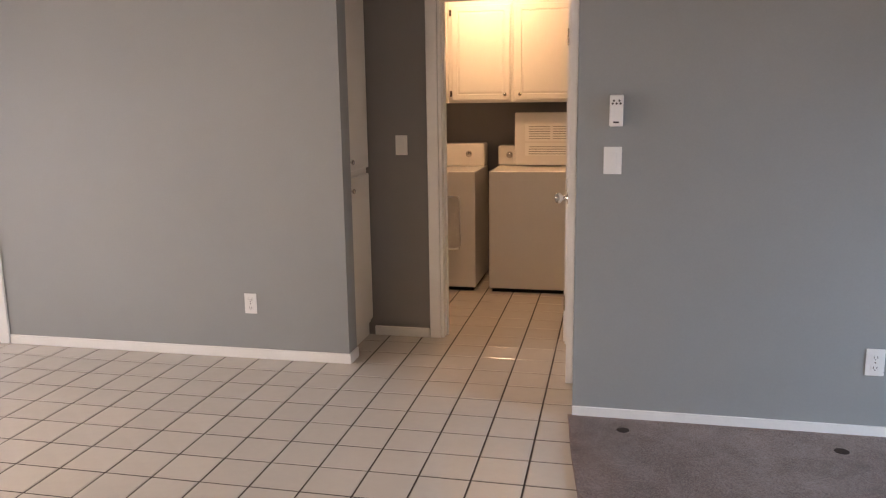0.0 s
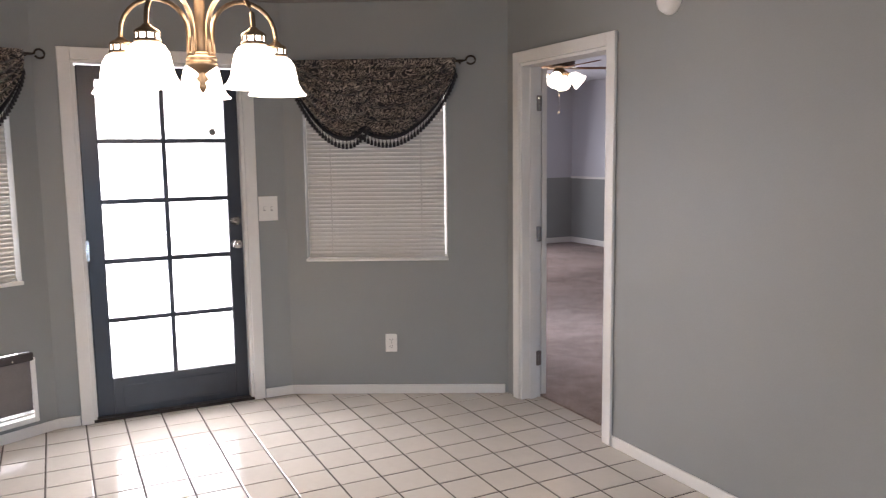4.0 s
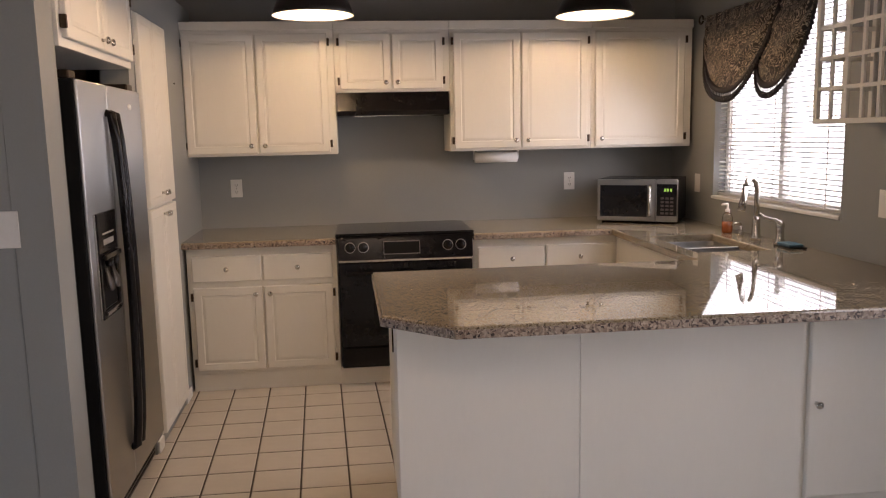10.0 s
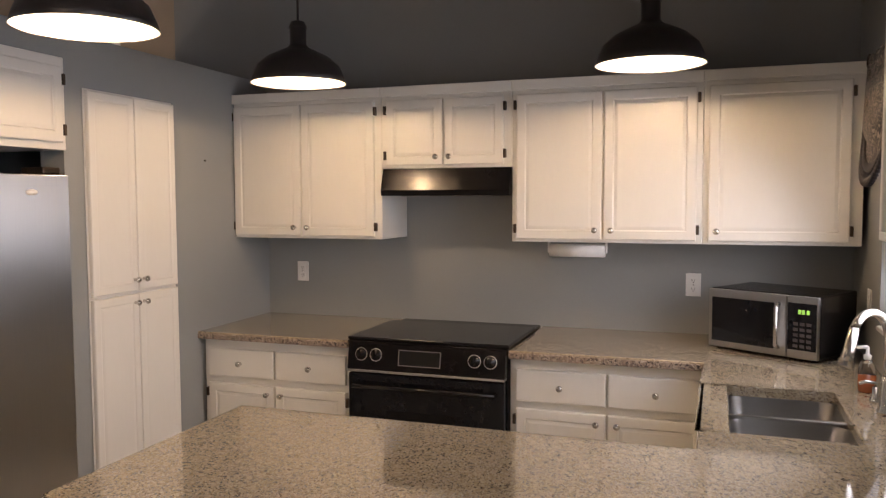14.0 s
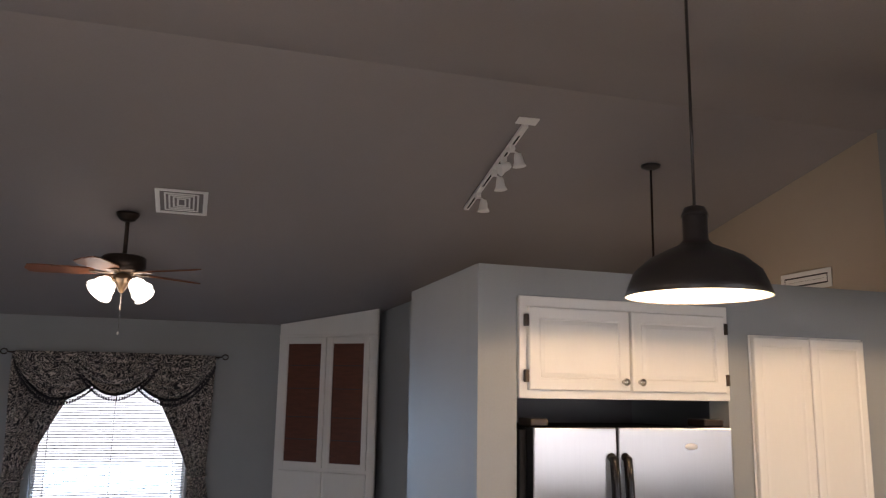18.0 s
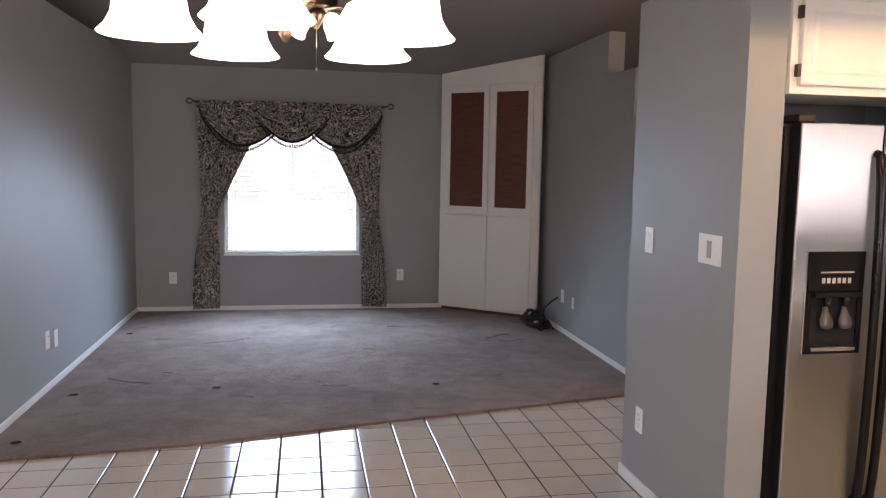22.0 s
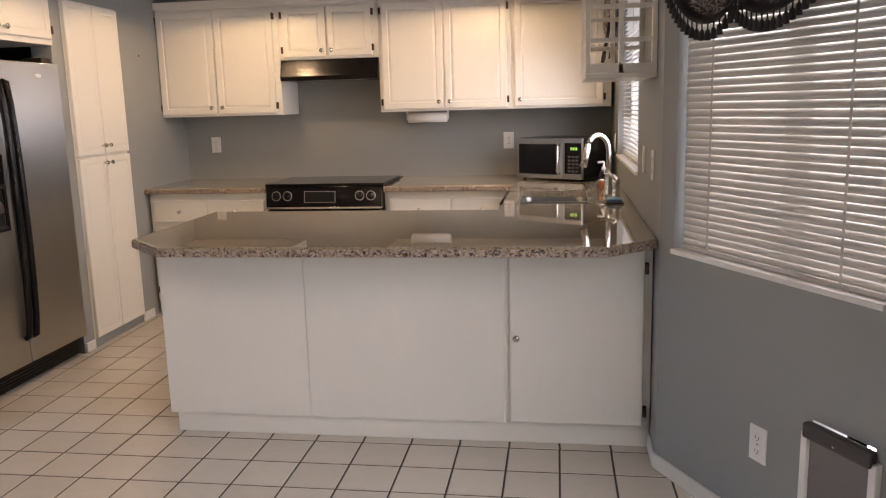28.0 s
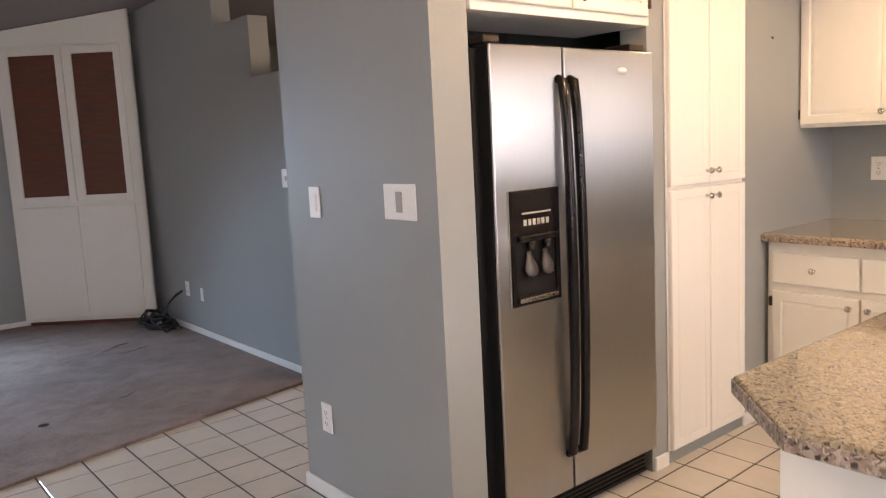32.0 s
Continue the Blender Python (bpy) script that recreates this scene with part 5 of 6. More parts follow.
def ceiling_fan(name, x, y, top, motor_z, spin, label, watts):
    fan = thing(name, at(x, y, 0), label, "ceiling fan")
    part("canopy", Shape().lathe([(0, 0), (0.075, 0), (0.07, -0.02), (0.045, -0.05), (0.016, -0.06), (0, -0.06)], 28, (0, 0, top)), BRONZE, fan)
    part("downrod", Shape().tube([(0, 0, motor_z + 0.05), (0, 0, top - 0.05)], 0.014, 12), BRONZE, fan)
    part("motor", Shape().lathe([(0, 0.06), (0.06, 0.065), (0.12, 0.057), (0.138, 0.044), (0.14, -0.02), (0.125, -0.034), (0.128, -0.04), (0.11, -0.052), (0.07, -0.06), (0, -0.06)], 32, (0, 0, motor_z)), BRONZE, fan, "dark bronze motor housing")
    part("light_kit", Shape().lathe([(0.03, -0.05), (0.055, -0.075), (0.06, -0.10), (0.045, -0.125), (0.03, -0.15), (0.015, -0.18), (0, -0.19)], 24, (0, 0, motor_z)), BRASS, fan, "brass light kit")
    for k in range(5):
        a = radians(spin + 72 * k)
        m = Matrix.Translation((0, 0, motor_z - 0.055)) @ Matrix.Rotation(a, 4, "Z")
        part("blade_iron", Shape().box(0.06, -0.02, -0.006, 0.19, 0.02, 0.002, 0.003).box(0.15, -0.04, -0.006, 0.2, 0.04, 0.0, 0.003), BRASS, fan, "", m)
        b = Shape().prism([(0.17, -0.05), (0.22, -0.062), (0.50, -0.072), (0.56, -0.06), (0.58, 0.0), (0.56, 0.06), (0.50, 0.072), (0.22, 0.062), (0.17, 0.05)], 0.0, 0.007)
        part("blade", b, WOODFAN, fan, "", m @ Matrix.Rotation(radians(12), 4, "X"))
    for k in range(4):
        a = radians(45 + 90 * k)
        m = Matrix.Translation((0, 0, motor_z - 0.115)) @ Matrix.Rotation(a, 4, "Z")
        part("lamp_arm", Shape().tube([(0.03, 0, 0), (0.07, 0, 0.014), (0.105, 0, 0.0)], 0.008, 8), BRASS, fan, "", m)
        tulip = Shape().lathe([(0.02, 0.0), (0.04, 0.02), (0.053, 0.05), (0.058, 0.085), (0.072, 0.12), (0.07, 0.121), (0.055, 0.088), (0.034, 0.02), (0.0, 0.006)], 20)
        part("shade", tulip, SHADE, fan, "lit frosted tulip shade", m @ pose(0.10, 0, 0.005, 0, 130, 0))
    cord(fan, motor_z - 0.44, motor_z - 0.19, CHROME, 0.0015, "pull_chain")
    part("pull_knob", Shape().lathe([(0, -0.012), (0.007, -0.006), (0.005, 0.008), (0, 0.01)], 10, (0, 0, motor_z - 0.445)), PLASTIC, fan)
    lamp(name + "_light", "POINT", Matrix.Translation((x, y, motor_z - 0.27)), watts, (1.0, 0.72, 0.42), 0.1)
    return fan


ceiling_fan("ceiling_fan", -0.76, -1.475, ceiling_at(-0.76) - 0.005, 2.55, 54, "bronze ceiling fan with red-brown blades and lit tulip shades", 3)
ceiling_fan("ceiling_fan", 6.8, -5.3, 2.60, 2.30, 33, "bedroom ceiling fan with brown blades and lit tulip shades", 6)

# track lights on the slope
sl = math.degrees(math.atan2(RIDGE_Z - EAVE_Z, RIDGE_X - WEST))
tr = thing("track_light", pose(-0.21, 0.695, ceiling_at(-0.21), 0, -sl, -2.6), "white ceiling track with small spot heads, unlit", "track light")
part("track", Shape().box(0, -0.018, -0.022, 1.15, 0.018, -0.002, 0.002), PLASTIC, tr)
for a, b in ((0.03, 0.25), (0.38, 0.56), (0.7, 0.85), (0.95, 1.05)):
    part("slot", Shape().box(a, -0.005, -0.0235, b, 0.005, -0.0222), BLACK, tr, "dark slot of the track")
part("end_plate", Shape().box(1.15, -0.06, -0.008, 1.22, 0.06, -0.002, 0.002), PLASTIC, tr)
for x, a in ((0.27, 0), (0.60, 5), (0.78, -60), (0.92, 8)):
    hd = part("spot_head", Shape().lathe([(0, 0.0), (0.02, 0.0), (0.025, -0.02), (0.028, -0.05), (0.04, -0.075), (0.037, -0.076), (0.02, -0.05), (0, -0.045)], 18), PLASTIC, tr, "", pose(x, 0.035, -0.065, a, sl, 0))
    part("yoke", Shape().box(x - 0.02, -0.016, -0.05, x + 0.02, 0.016, -0.0225, 0.003).tube([(x, 0.0, -0.045), (x, 0.03, -0.06), (x, 0.035, -0.075)], 0.006, 8), PLASTIC, tr)


def vent(name, m, w, h, label, slats=5, brown=False, back=PETFLAP):
    v = thing(name, m, label, "vent")
    part("frame", Shape().box(0, -0.008, 0, w, -0.0005, 0.028, 0.002).box(0, -0.008, h - 0.028, w, -0.0005, h, 0.002).box(0, -0.008, 0.028, 0.028, -0.0005, h - 0.028, 0.002).box(w - 0.028, -0.008, 0.028, w, -0.0005, h - 0.028, 0.002), PLASTIC, v)
    # no duct is cut: a flat dark sheet gives the shade between slats
    part("duct_shade", Shape().box(0.028, -0.002, 0.028, w - 0.028, -0.0006, h - 0.028), FLAP if brown else back, v)
    for k in range(1, slats):
        e = 0.028 + k * (min(w, h) / 2 - 0.03) / slats
        part("slat", Shape().box(e, -0.007, e, w - e, -0.0025, e + 0.011, 0.001).box(e, -0.007, h - e - 0.011, w - e, -0.0025, h - e, 0.001).box(e, -0.007, e + 0.011, e + 0.011, -0.0025, h - e - 0.011).box(w - e - 0.011, -0.007, e + 0.011, w - e, -0.0025, h - e - 0.011), PLASTIC, v)
    return v


def on_ceiling(x, y):
    """A frame whose -y points down out of the slope, x runs east along the slope, z to the south."""
    west = x < RIDGE_X
    k = (RIDGE_Z - EAVE_Z) / (RIDGE_X - WEST) if west else -(RIDGE_Z - EAVE_E) / (EAST - RIDGE_X)
    ex = Vector((1, 0, k)).normalized()
    ez = Vector((0, -1, 0))
    ey = ez.cross(ex)
    z = EAVE_Z - 0.0 + k * (x - WEST) if west else RIDGE_Z + k * (x - RIDGE_X)
    m = Matrix(((ex.x, ey.x, ez.x), (ex.y, ey.y, ez.y), (ex.z, ey.z, ez.z))).to_4x4()
    m.translation = (x, y, z - 0.004)
    return m


vent("air_vent", on_ceiling(-0.69, -0.98), 0.38, 0.32, "white square air vent in the sloped ceiling", 5)
vent("air_vent", on_ceiling(2.97, 0.72), 0.28, 0.31, "white square air vent above the peninsula", 4, back=BRONZE)
vent("return_grille", at(0.47, NORTH + 0.055, 2.44), 0.43, 0.12, "white return-air grille high on the wall, coloured dark brown between its slats", 3, True)

hl = thing("foyer_pendant", at(0.62, 1.61, 0), "dark foyer lamp hanging on a chain behind the ledge", "pendant lamp")
hz = ceiling_at(0.62)
part("canopy", Shape().lathe([(0, -0.03), (0.02, -0.03), (0.055, -0.015), (0.062, 0), (0, 0)], 24, (0, 0, hz)), DARKMETAL, hl)
cord(hl, 2.0, hz - 0.02, BRONZE, 0.007, "chain")
# only canopy and chain show; lantern and glow are added to light the foyer
part("lantern", Shape().lathe([(0, 2.02), (0.03, 2.01), (0.07, 1.97), (0.08, 1.80), (0.03, 1.77), (0, 1.77)], 8), SHADE, hl, "lit frosted lantern glass, added unseen behind the ledge")
lamp("foyer_light", "POINT", Matrix.Translation((0.62, 1.61, 1.70)), 26, (1.0, 0.78, 0.54), 0.08)
# unseen fixture and lamp, added for the laundry's warm light
lamp("laundry_light", "POINT", Matrix.Translation((1.35, -5.25, 2.33)), 40, (1.0, 0.62, 0.30), 0.10)
ll = thing("laundry_ceiling_lamp", at(1.35, -5.25, 2.44), "round lit glass ceiling lamp, added unseen to light the laundry room", "ceiling lamp")
part("base", Shape().lathe([(0, 0), (0.11, 0), (0.11, -0.015), (0, -0.015)], 24), BRASS, ll)
part("dome", Shape().lathe([(0.10, -0.016), (0.095, -0.04), (0.06, -0.065), (0, -0.075)], 24), SHADE, ll)


# ---- wall plates and small wall things ----
def plate(kind, m, w=0.072, h=0.115, label="", name=""):
    names = {"outlet": ("wall_outlet", "white double wall outlet", "outlet"), "switch": ("light_switch", "white rocker light switch", "light switch"), "double": ("light_switch", "wide white switch plate with a single rocker", "light switch"), "toggle": ("light_switch", "white two-gang toggle switch plate", "light switch"), "blank": ("wall_plate", "plain white wall plate", "wall plate")}
    nm, lb, cat = names[kind]
    p = thing(name or nm, m, label or lb, cat)
    part("plate", Shape().box(-w / 2, -0.006, -h / 2, w / 2, -0.0006, h / 2, 0.002), PLASTIC, p)
    if kind == "outlet":
        for z in (-0.022, 0.022):
            so = part("socket", Shape().box(-0.016, -0.008, z - 0.014, 0.016, -0.0061, z + 0.014, 0.002), PLASTIC, p)
            part("slots", Shape().box(-0.008, -0.0085, z - 0.004, -0.0055, -0.0081, z + 0.006).box(0.0055, -0.0085, z - 0.004, 0.008, -0.0081, z + 0.006).box(-0.002, -0.0085, z - 0.011, 0.002, -0.0081, z - 0.007), FLAP, so)
        part("screw", Shape().lathe([(0, 0), (0.0035, 0), (0.0035, 0.0012), (0, 0.0012)], 8), CHROME, p, "", pose(0, -0.006, 0, 90))
    elif kind in ("switch", "double"):
        part("rocker", Shape().box(-0.016, -0.0095, -0.033, 0.016, -0.0061, 0.033, 0.0015), PLASTIC if kind == "switch" else INK, p)
    elif kind == "toggle":
        for x in (-0.023, 0.023):
            part("toggle", Shape().box(x - 0.005, -0.018, -0.006, x + 0.005, -0.0061, 0.012, 0.002), PLASTIC, p)
            part("toggle_slot", Shape().box(x - 0.006, -0.0068, -0.013, x + 0.006, -0.0061, 0.013), INK, p)
    return p


def on(m, s, z):
    return m @ at(s, 0, z)


plate("outlet", on(M_SOUTH, 5.02 - 2.388, 0.318))
plate("switch", on(M_HALL, 2.2 - 1.647, 1.162))
plate("switch", on(M_SLIV, 0.58 - 0.43, 1.162), 0.075, label="white dimmer switch under the remote holder")
plate("outlet", on(M_SLIV, 0.58 + 0.65, 0.335))
plate("blank", on(M_SLIV, 0.58 + 0.82, 0.31))
plate("switch", on(M_BLKS, 1.335 - BX0, 1.168))
plate("double", on(M_BLKS, 1.872 - BX0, 1.183), 0.17, 0.115)
plate("outlet", on(M_BLKS, 1.312 - BX0, 0.332))
plate("toggle", on(M_DOOR, 2.365 - 1.13, 1.188), 0.118, 0.15)
plate("toggle", on(M_LIVN, -0.28 - WEST, 1.2), 0.15, 0.11)
plate("outlet", on(M_LIVN, -2.045 - WEST, 0.34))
plate("blank", on(M_LIVN, -1.765 - WEST, 0.325), 0.05, 0.1)
plate("outlet", on(M_WEST, -2.825 + 3.69, 0.342))
plate("outlet", on(M_WEST, -0.585 + 3.69, 0.36))
plate("outlet", at(2.232, NORTH, 1.13))
plate("outlet", at(4.432, NORTH, 1.12))
plate("switch", on(M_EAST, NORTH - 2.19, 1.112))
plate("switch", on(M_EAST, NORTH - 0.402, 1.128))
plate("outlet", on(M_EAST, NORTH - 0.075, 1.128))
plate("outlet", on(M_BAY1, 0.538, 0.316))
plate("outlet", on(M_BAY2, 0.636, 0.328))
plate("outlet", pose(9.0, -8.88, 0.35, 0, 0, 180))

rem = thing("fan_remote", on(M_SLIV, 0.58 - 0.42, 1.368), "white ceiling fan remote in a wall holder", "remote control")
part("holder", Shape().box(-0.026, -0.012, -0.06, 0.026, -0.0006, 0.02, 0.003), PLASTIC, rem)
rb = part("remote", Shape().box(-0.028, -0.03, -0.064, 0.028, -0.0125, 0.066, 0.006, 3), PLASTIC, rem)
for x, z in ((-0.011, 0.042), (0.011, 0.042), (-0.016, 0.03), (0.016, 0.03), (0.0, 0.03)):
    part("button", Shape().lathe([(0, 0), (0.0045, 0), (0.0045, 0.0015), (0, 0.0015)], 10), FLAP, rb, "", pose(x, -0.03, z, 90))
part("logo_bar", Shape().box(-0.012, -0.0308, -0.05, 0.012, -0.0301, -0.043), FLAP, rb)

sm = thing("smoke_detector", on(M_SOUTH, 5.02 - 3.618, 2.175), "round white smoke detector high on the wall", "smoke detector")
part("base", Shape().lathe([(0, 0), (0.066, 0), (0.066, 0.008), (0, 0.008)], 28), PLASTIC, sm, "", pose(0, -0.0006, 0, 90))
part("cover", Shape().lathe([(0.06, 0.0085), (0.06, 0.03), (0.05, 0.042), (0.03, 0.05), (0, 0.052)], 28), PLASTIC, sm, "", pose(0, -0.0006, 0, 90))
part("test_button", Shape().lathe([(0, 0), (0.008, 0), (0.007, 0.002), (0, 0.002)], 12), INK, sm, "", pose(0.02, -0.05, 0.01, 90))

pet = thing("pet_door", M_BAY1 @ at(0.735, 0, 0.08), "small pet door with a taupe flap, brown hood and white frame", "pet door")
part("frame_side", Shape().box(-0.012, -0.022, 0.0, 0.012, 0.02, 0.36, 0.004), PLASTIC, pet)
part("frame_side", Shape().box(0.218, -0.022, 0.0, 0.242, 0.02, 0.36, 0.004), PLASTIC, pet)
part("frame_bottom", Shape().box(0.012, -0.022, 0.0, 0.218, 0.02, 0.03, 0.004), PLASTIC, pet)
part("flap", Shape().box(0.013, -0.012, 0.068, 0.217, -0.006, 0.345, 0.002), PETFLAP, pet, "taupe vinyl flap hanging short of the sill")
part("flap_weight", Shape().box(0.013, -0.015, 0.043, 0.217, -0.006, 0.053, 0.002), PLASTIC, pet, "pale magnetic bar across the gap")
part("hood", Shape().box(0.0, -0.032, 0.345, 0.23, -0.0005, 0.392, 0.008), FLAP, pet, "brown hood over the flap")
part("screw", Shape().lathe([(0, 0), (0.006, 0), (0.004, 0.003), (0, 0.003)], 12), CHROME, pet, "", pose(0.115, -0.032, 0.362, 90))
backdrop("backdrop", M_BAY1, 0.745, 0.955, 0.105, 0.475, 0.35, SUNLIT, 0.12)

# ---- textiles ----
def sheet(fn, nu, nv, thick=0.003):
    """A two-sided cloth from fn(u, v) with u, v in 0..1; thick is laid along local y."""
    bm = bmesh.new()
    grid = [[Vector(fn(i / nu, j / nv)) for j in range(nv + 1)] for i in range(nu + 1)]
    front = [[bm.verts.new(p) for p in col] for col in grid]
    rear = [[bm.verts.new(p + Vector((0, thick, 0))) for p in col] for col in grid]
    for i in range(nu):
        for j in range(nv):
            bm.faces.new((front[i][j], front[i + 1][j], front[i + 1][j + 1], front[i][j + 1]))
            bm.faces.new((rear[i][j], rear[i][j + 1], rear[i + 1][j + 1], rear[i + 1][j]))
    rim = [(i, 0) for i in range(nu + 1)] + [(nu, j) for j in range(1, nv + 1)] + [(i, nv) for i in range(nu - 1, -1, -1)] + [(0, j) for j in range(nv - 1, 0, -1)]
    for (a, b), (c, d) in zip(rim, rim[1:] + rim[:1]):
        bm.faces.new((front[c][d], front[a][b], rear[a][b], rear[c][d]))
    for f in bm.faces:
        f.smooth = True
    bmesh.ops.recalc_face_normals(bm, faces=bm.faces[:])
    return bm


def rod(parent, x0, x1, y, z):
    part("rod", Shape().tube([(x0, y, z), (x1, y, z)], 0.008, 10), BRONZE, parent, "dark iron rod")
    for x, s in ((x0, -1), (x1, 1)):
        loop = [(x, y, z)] + [(x + s * (0.045 + 0.028 * math.cos(radians(180 - t))), y, z + 0.004 + 0.024 * math.sin(radians(t))) for t in range(0, 331, 30)]
        part("finial", Shape().tube(loop, 0.006, 8), BRONZE, parent, "scrolled iron finial")
        part("bracket", Shape().tube([(x - s * 0.02, y, z), (x - s * 0.02, 0.0, z - 0.01)], 0.007, 8), BRONZE, parent)


def fringe(parent, pts, ups, size=0.05, step=0.023, band=0.032):
    """A dark braid along the hem pts, reaching up to ups, with tassels hanging under it."""
    n = len(pts) - 1
    lift = Vector((0, -0.005, 0))

    def strip(u, v):
        k = min(n - 1, int(u * n))
        lo, hi = pts[k].lerp(pts[k + 1], u * n - k), ups[k].lerp(ups[k + 1], u * n - k)
        return lo + (hi - lo).normalized() * band * v + lift

    part("trim_band", sheet(strip, 2 * n, 2, 0.004), TRIMMING, parent, "black braid trim")
    beads, run = Shape(), 0.0
    for a, b in zip(pts, pts[1:]):
        d = (b - a).length
        while run < d:
            p = a.lerp(b, run / d) + lift
            beads.lathe([(0, 0.004), (0.0025, 0), (0.0024, -size * 0.3), (0.0075, -size * 0.45), (0.0105, -size * 0.95), (0, -size)], 7, p)
            run += step
        run -= d
    part("tassels", beads, TRIMMING, parent, "black tassel fringe")


def swag(parent, x0, x1, top, drop, y, lean, folds=7, ends=(0.10, 0.10), fabric=None, bulge=0.05, power=(0.75, 0.75), depth=0.019, tuck=0.0):
    """One scooped drape from x0 to x1; lean shifts its lowest point; ends are the drops at its two sides."""
    w = x1 - x0

    def low(u):
        c = 0.5 + lean
        t, e, q = (u / c, ends[0], power[0]) if u < c else ((1 - u) / (1 - c), ends[1], power[1])
        return e + (drop - e) * math.sin(max(0.0, min(1.0, t)) * math.pi / 2) ** q

    def pt(u, v):
        d = low(u) * v
        fold = depth * math.sin(math.tau * folds * (v ** 0.9) + 1.2 * math.sin(3 * u)) * min(1, v * 5)
        gather = 0.006 * math.sin(u * 46) * max(0, 1 - v * 3)
        out = bulge * math.sin(math.pi * u) ** 0.6 * math.sin(min(1, v * 1.15) * math.pi * 0.62)
        xx = x0 + w * (0.5 + lean + (u - 0.5 - lean) * (1 - tuck * v))
        return (xx, y - out - fold - gather - 0.012, top - d - 0.4 * depth * math.sin(math.tau * folds * v))

    part("swag", sheet(pt, 34, 56), fabric or VALANCE, parent, "gathered damask swag")
    fringe(parent, [Vector(pt(i / 34, 1.0)) for i in range(35)], [Vector(pt(i / 34, 0.9)) for i in range(35)])


def valance(name, m, x0, x1, top, drop, label, meet=0.45):
    v = thing(name, m, label, "valance")
    rod(v, x0 - 0.045, x1 + 0.045, -0.045, top + 0.005)
    w = x1 - x0
    swag(v, x0 + w * (meet - 0.17), x1, top + 0.012, drop - 0.03, -0.03, -0.08, 6, (0.26, 0.06))
    swag(v, x0, x0 + w * (meet + 0.06), top + 0.012, drop * 1.01 - 0.03, -0.046, 0.18, 6, (0.06, 0.30))
    part("header", sheet(lambda u, t: (x0 + w * u, -0.066 - 0.006 * math.sin(u * 60) - 0.004 * math.sin(u * 23), top + 0.022 - 0.05 * t), 60, 3), VALANCE, v)
    return v


valance("window_valance", M_BAY1, 0.04, 1.02, 2.055, 0.50, "brown damask swag valance with black tassel fringe on an iron rod")
valance("window_valance", M_BAY2, 0.06, 1.06, 2.055, 0.50, "brown damask swag valance with black tassel fringe on an iron rod")
kv = thing("window_valance", M_EAST, "brown damask double swag with black tassel fringe over the sink window", "valance")
rod(kv, 0.56, 1.80, -0.045, 2.095)
swag(kv, 0.61, 1.44, 2.105, 0.465, -0.045, -0.02, 3, (0.10, 0.03), None, 0.05, (0.27, 0.72), 0.008)
swag(kv, 1.20, 1.735, 2.105, 0.465, -0.03, -0.10, 3, (0.10, 0.03), None, 0.05, (0.2, 0.5), 0.008)

# living room curtains; local x runs north along the west wall
cu = thing("window_curtain", M_WEST @ at(1.10, 0), "brown and cream damask curtains tied back, with swags above", "curtain")
rod(cu, 0.0, 1.84, -0.07, 2.055)


def side_panel(x_out, x_in, s):
    """x_out: its outer edge, x_in: how far it reaches under the valance; s: 1 for growing x."""
    def pt(u, v):
        z = 2.04 - 2.0 * v
        tie, wt = 0.93, 0.155
        if z > tie:
            t = (z - tie) / (2.04 - tie)
            width = wt + (abs(x_in - x_out) - wt) * t ** 1.2
            off = 0.03 * (1 - t)
        else:
            t = (tie - z) / tie
            width = wt + 0.10 * math.sin(min(1, t * 1.5) * math.pi / 2)
            off = 0.03 - 0.09 * math.sin(min(1, t * 1.3) * math.pi / 2)
        wave = 0.018 * math.sin(u * math.tau * 6 + 2 * math.sin(v * 3)) + 0.007 * math.sin(u * 41 + v * 9)
        return (x_out + s * (off + width * u), -0.055 - wave - 0.01 * math.sin(v * 14 + u * 5), z)
    part("side_drape", sheet(pt, 60, 56), DRAPE, cu, "pleated damask side drape")
    part("tieback", Shape().tube([(x_out + s * (0.02 + 0.19 * k / 8), -0.085 - 0.012 * math.sin(math.pi * k / 8), 0.955 - 0.03 * math.sin(math.pi * k / 8)) for k in range(9)], 0.014, 8), DRAPE, cu)


side_panel(0.02, 0.74, 1)
side_panel(1.80, 1.08, -1)
swag(cu, 0.05, 0.80, 2.07, 0.44, -0.085, 0.02, 6, (0.06, 0.20), DRAPE, 0.045)
swag(cu, 1.05, 1.80, 2.07, 0.44, -0.085, -0.02, 6, (0.20, 0.06), DRAPE, 0.045)
swag(cu, 0.56, 1.28, 2.075, 0.40, -0.10, 0.0, 6, (0.09, 0.09), DRAPE, 0.05)

# foyer window with its curtain high on the north wall
fw = thing("foyer_window", at(-2.75, NORTH + 0.06), "narrow foyer window with a damask curtain drawn over most of it", "window")
part("window_frame", Shape().box(0.30, -0.02, 1.97, 0.76, -0.0006, 2.01, 0.004).box(0.30, -0.02, 2.26, 0.76, -0.0006, 2.30, 0.004).box(0.76, -0.02, 1.97, 0.80, -0.0006, 2.30, 0.004), TRIM, fw)
# solid wall behind; the pane is made to glow for the daylight
part("pane", Shape().box(0.30, -0.010, 2.01, 0.76, -0.006, 2.26), DULLDAY, fw, "pane full of daylight")
part("curtain", sheet(lambda u, v: (0.55 * u, -0.07 - 0.018 * math.sin(u * math.tau * 5), 2.43 - 1.4 * v), 40, 8), DRAPE, fw, "brown damask curtain")
part("rod", Shape().tube([(-0.06, -0.07, 2.435), (0.84, -0.07, 2.435)], 0.009, 10), BRONZE, fw, "dark iron rod")

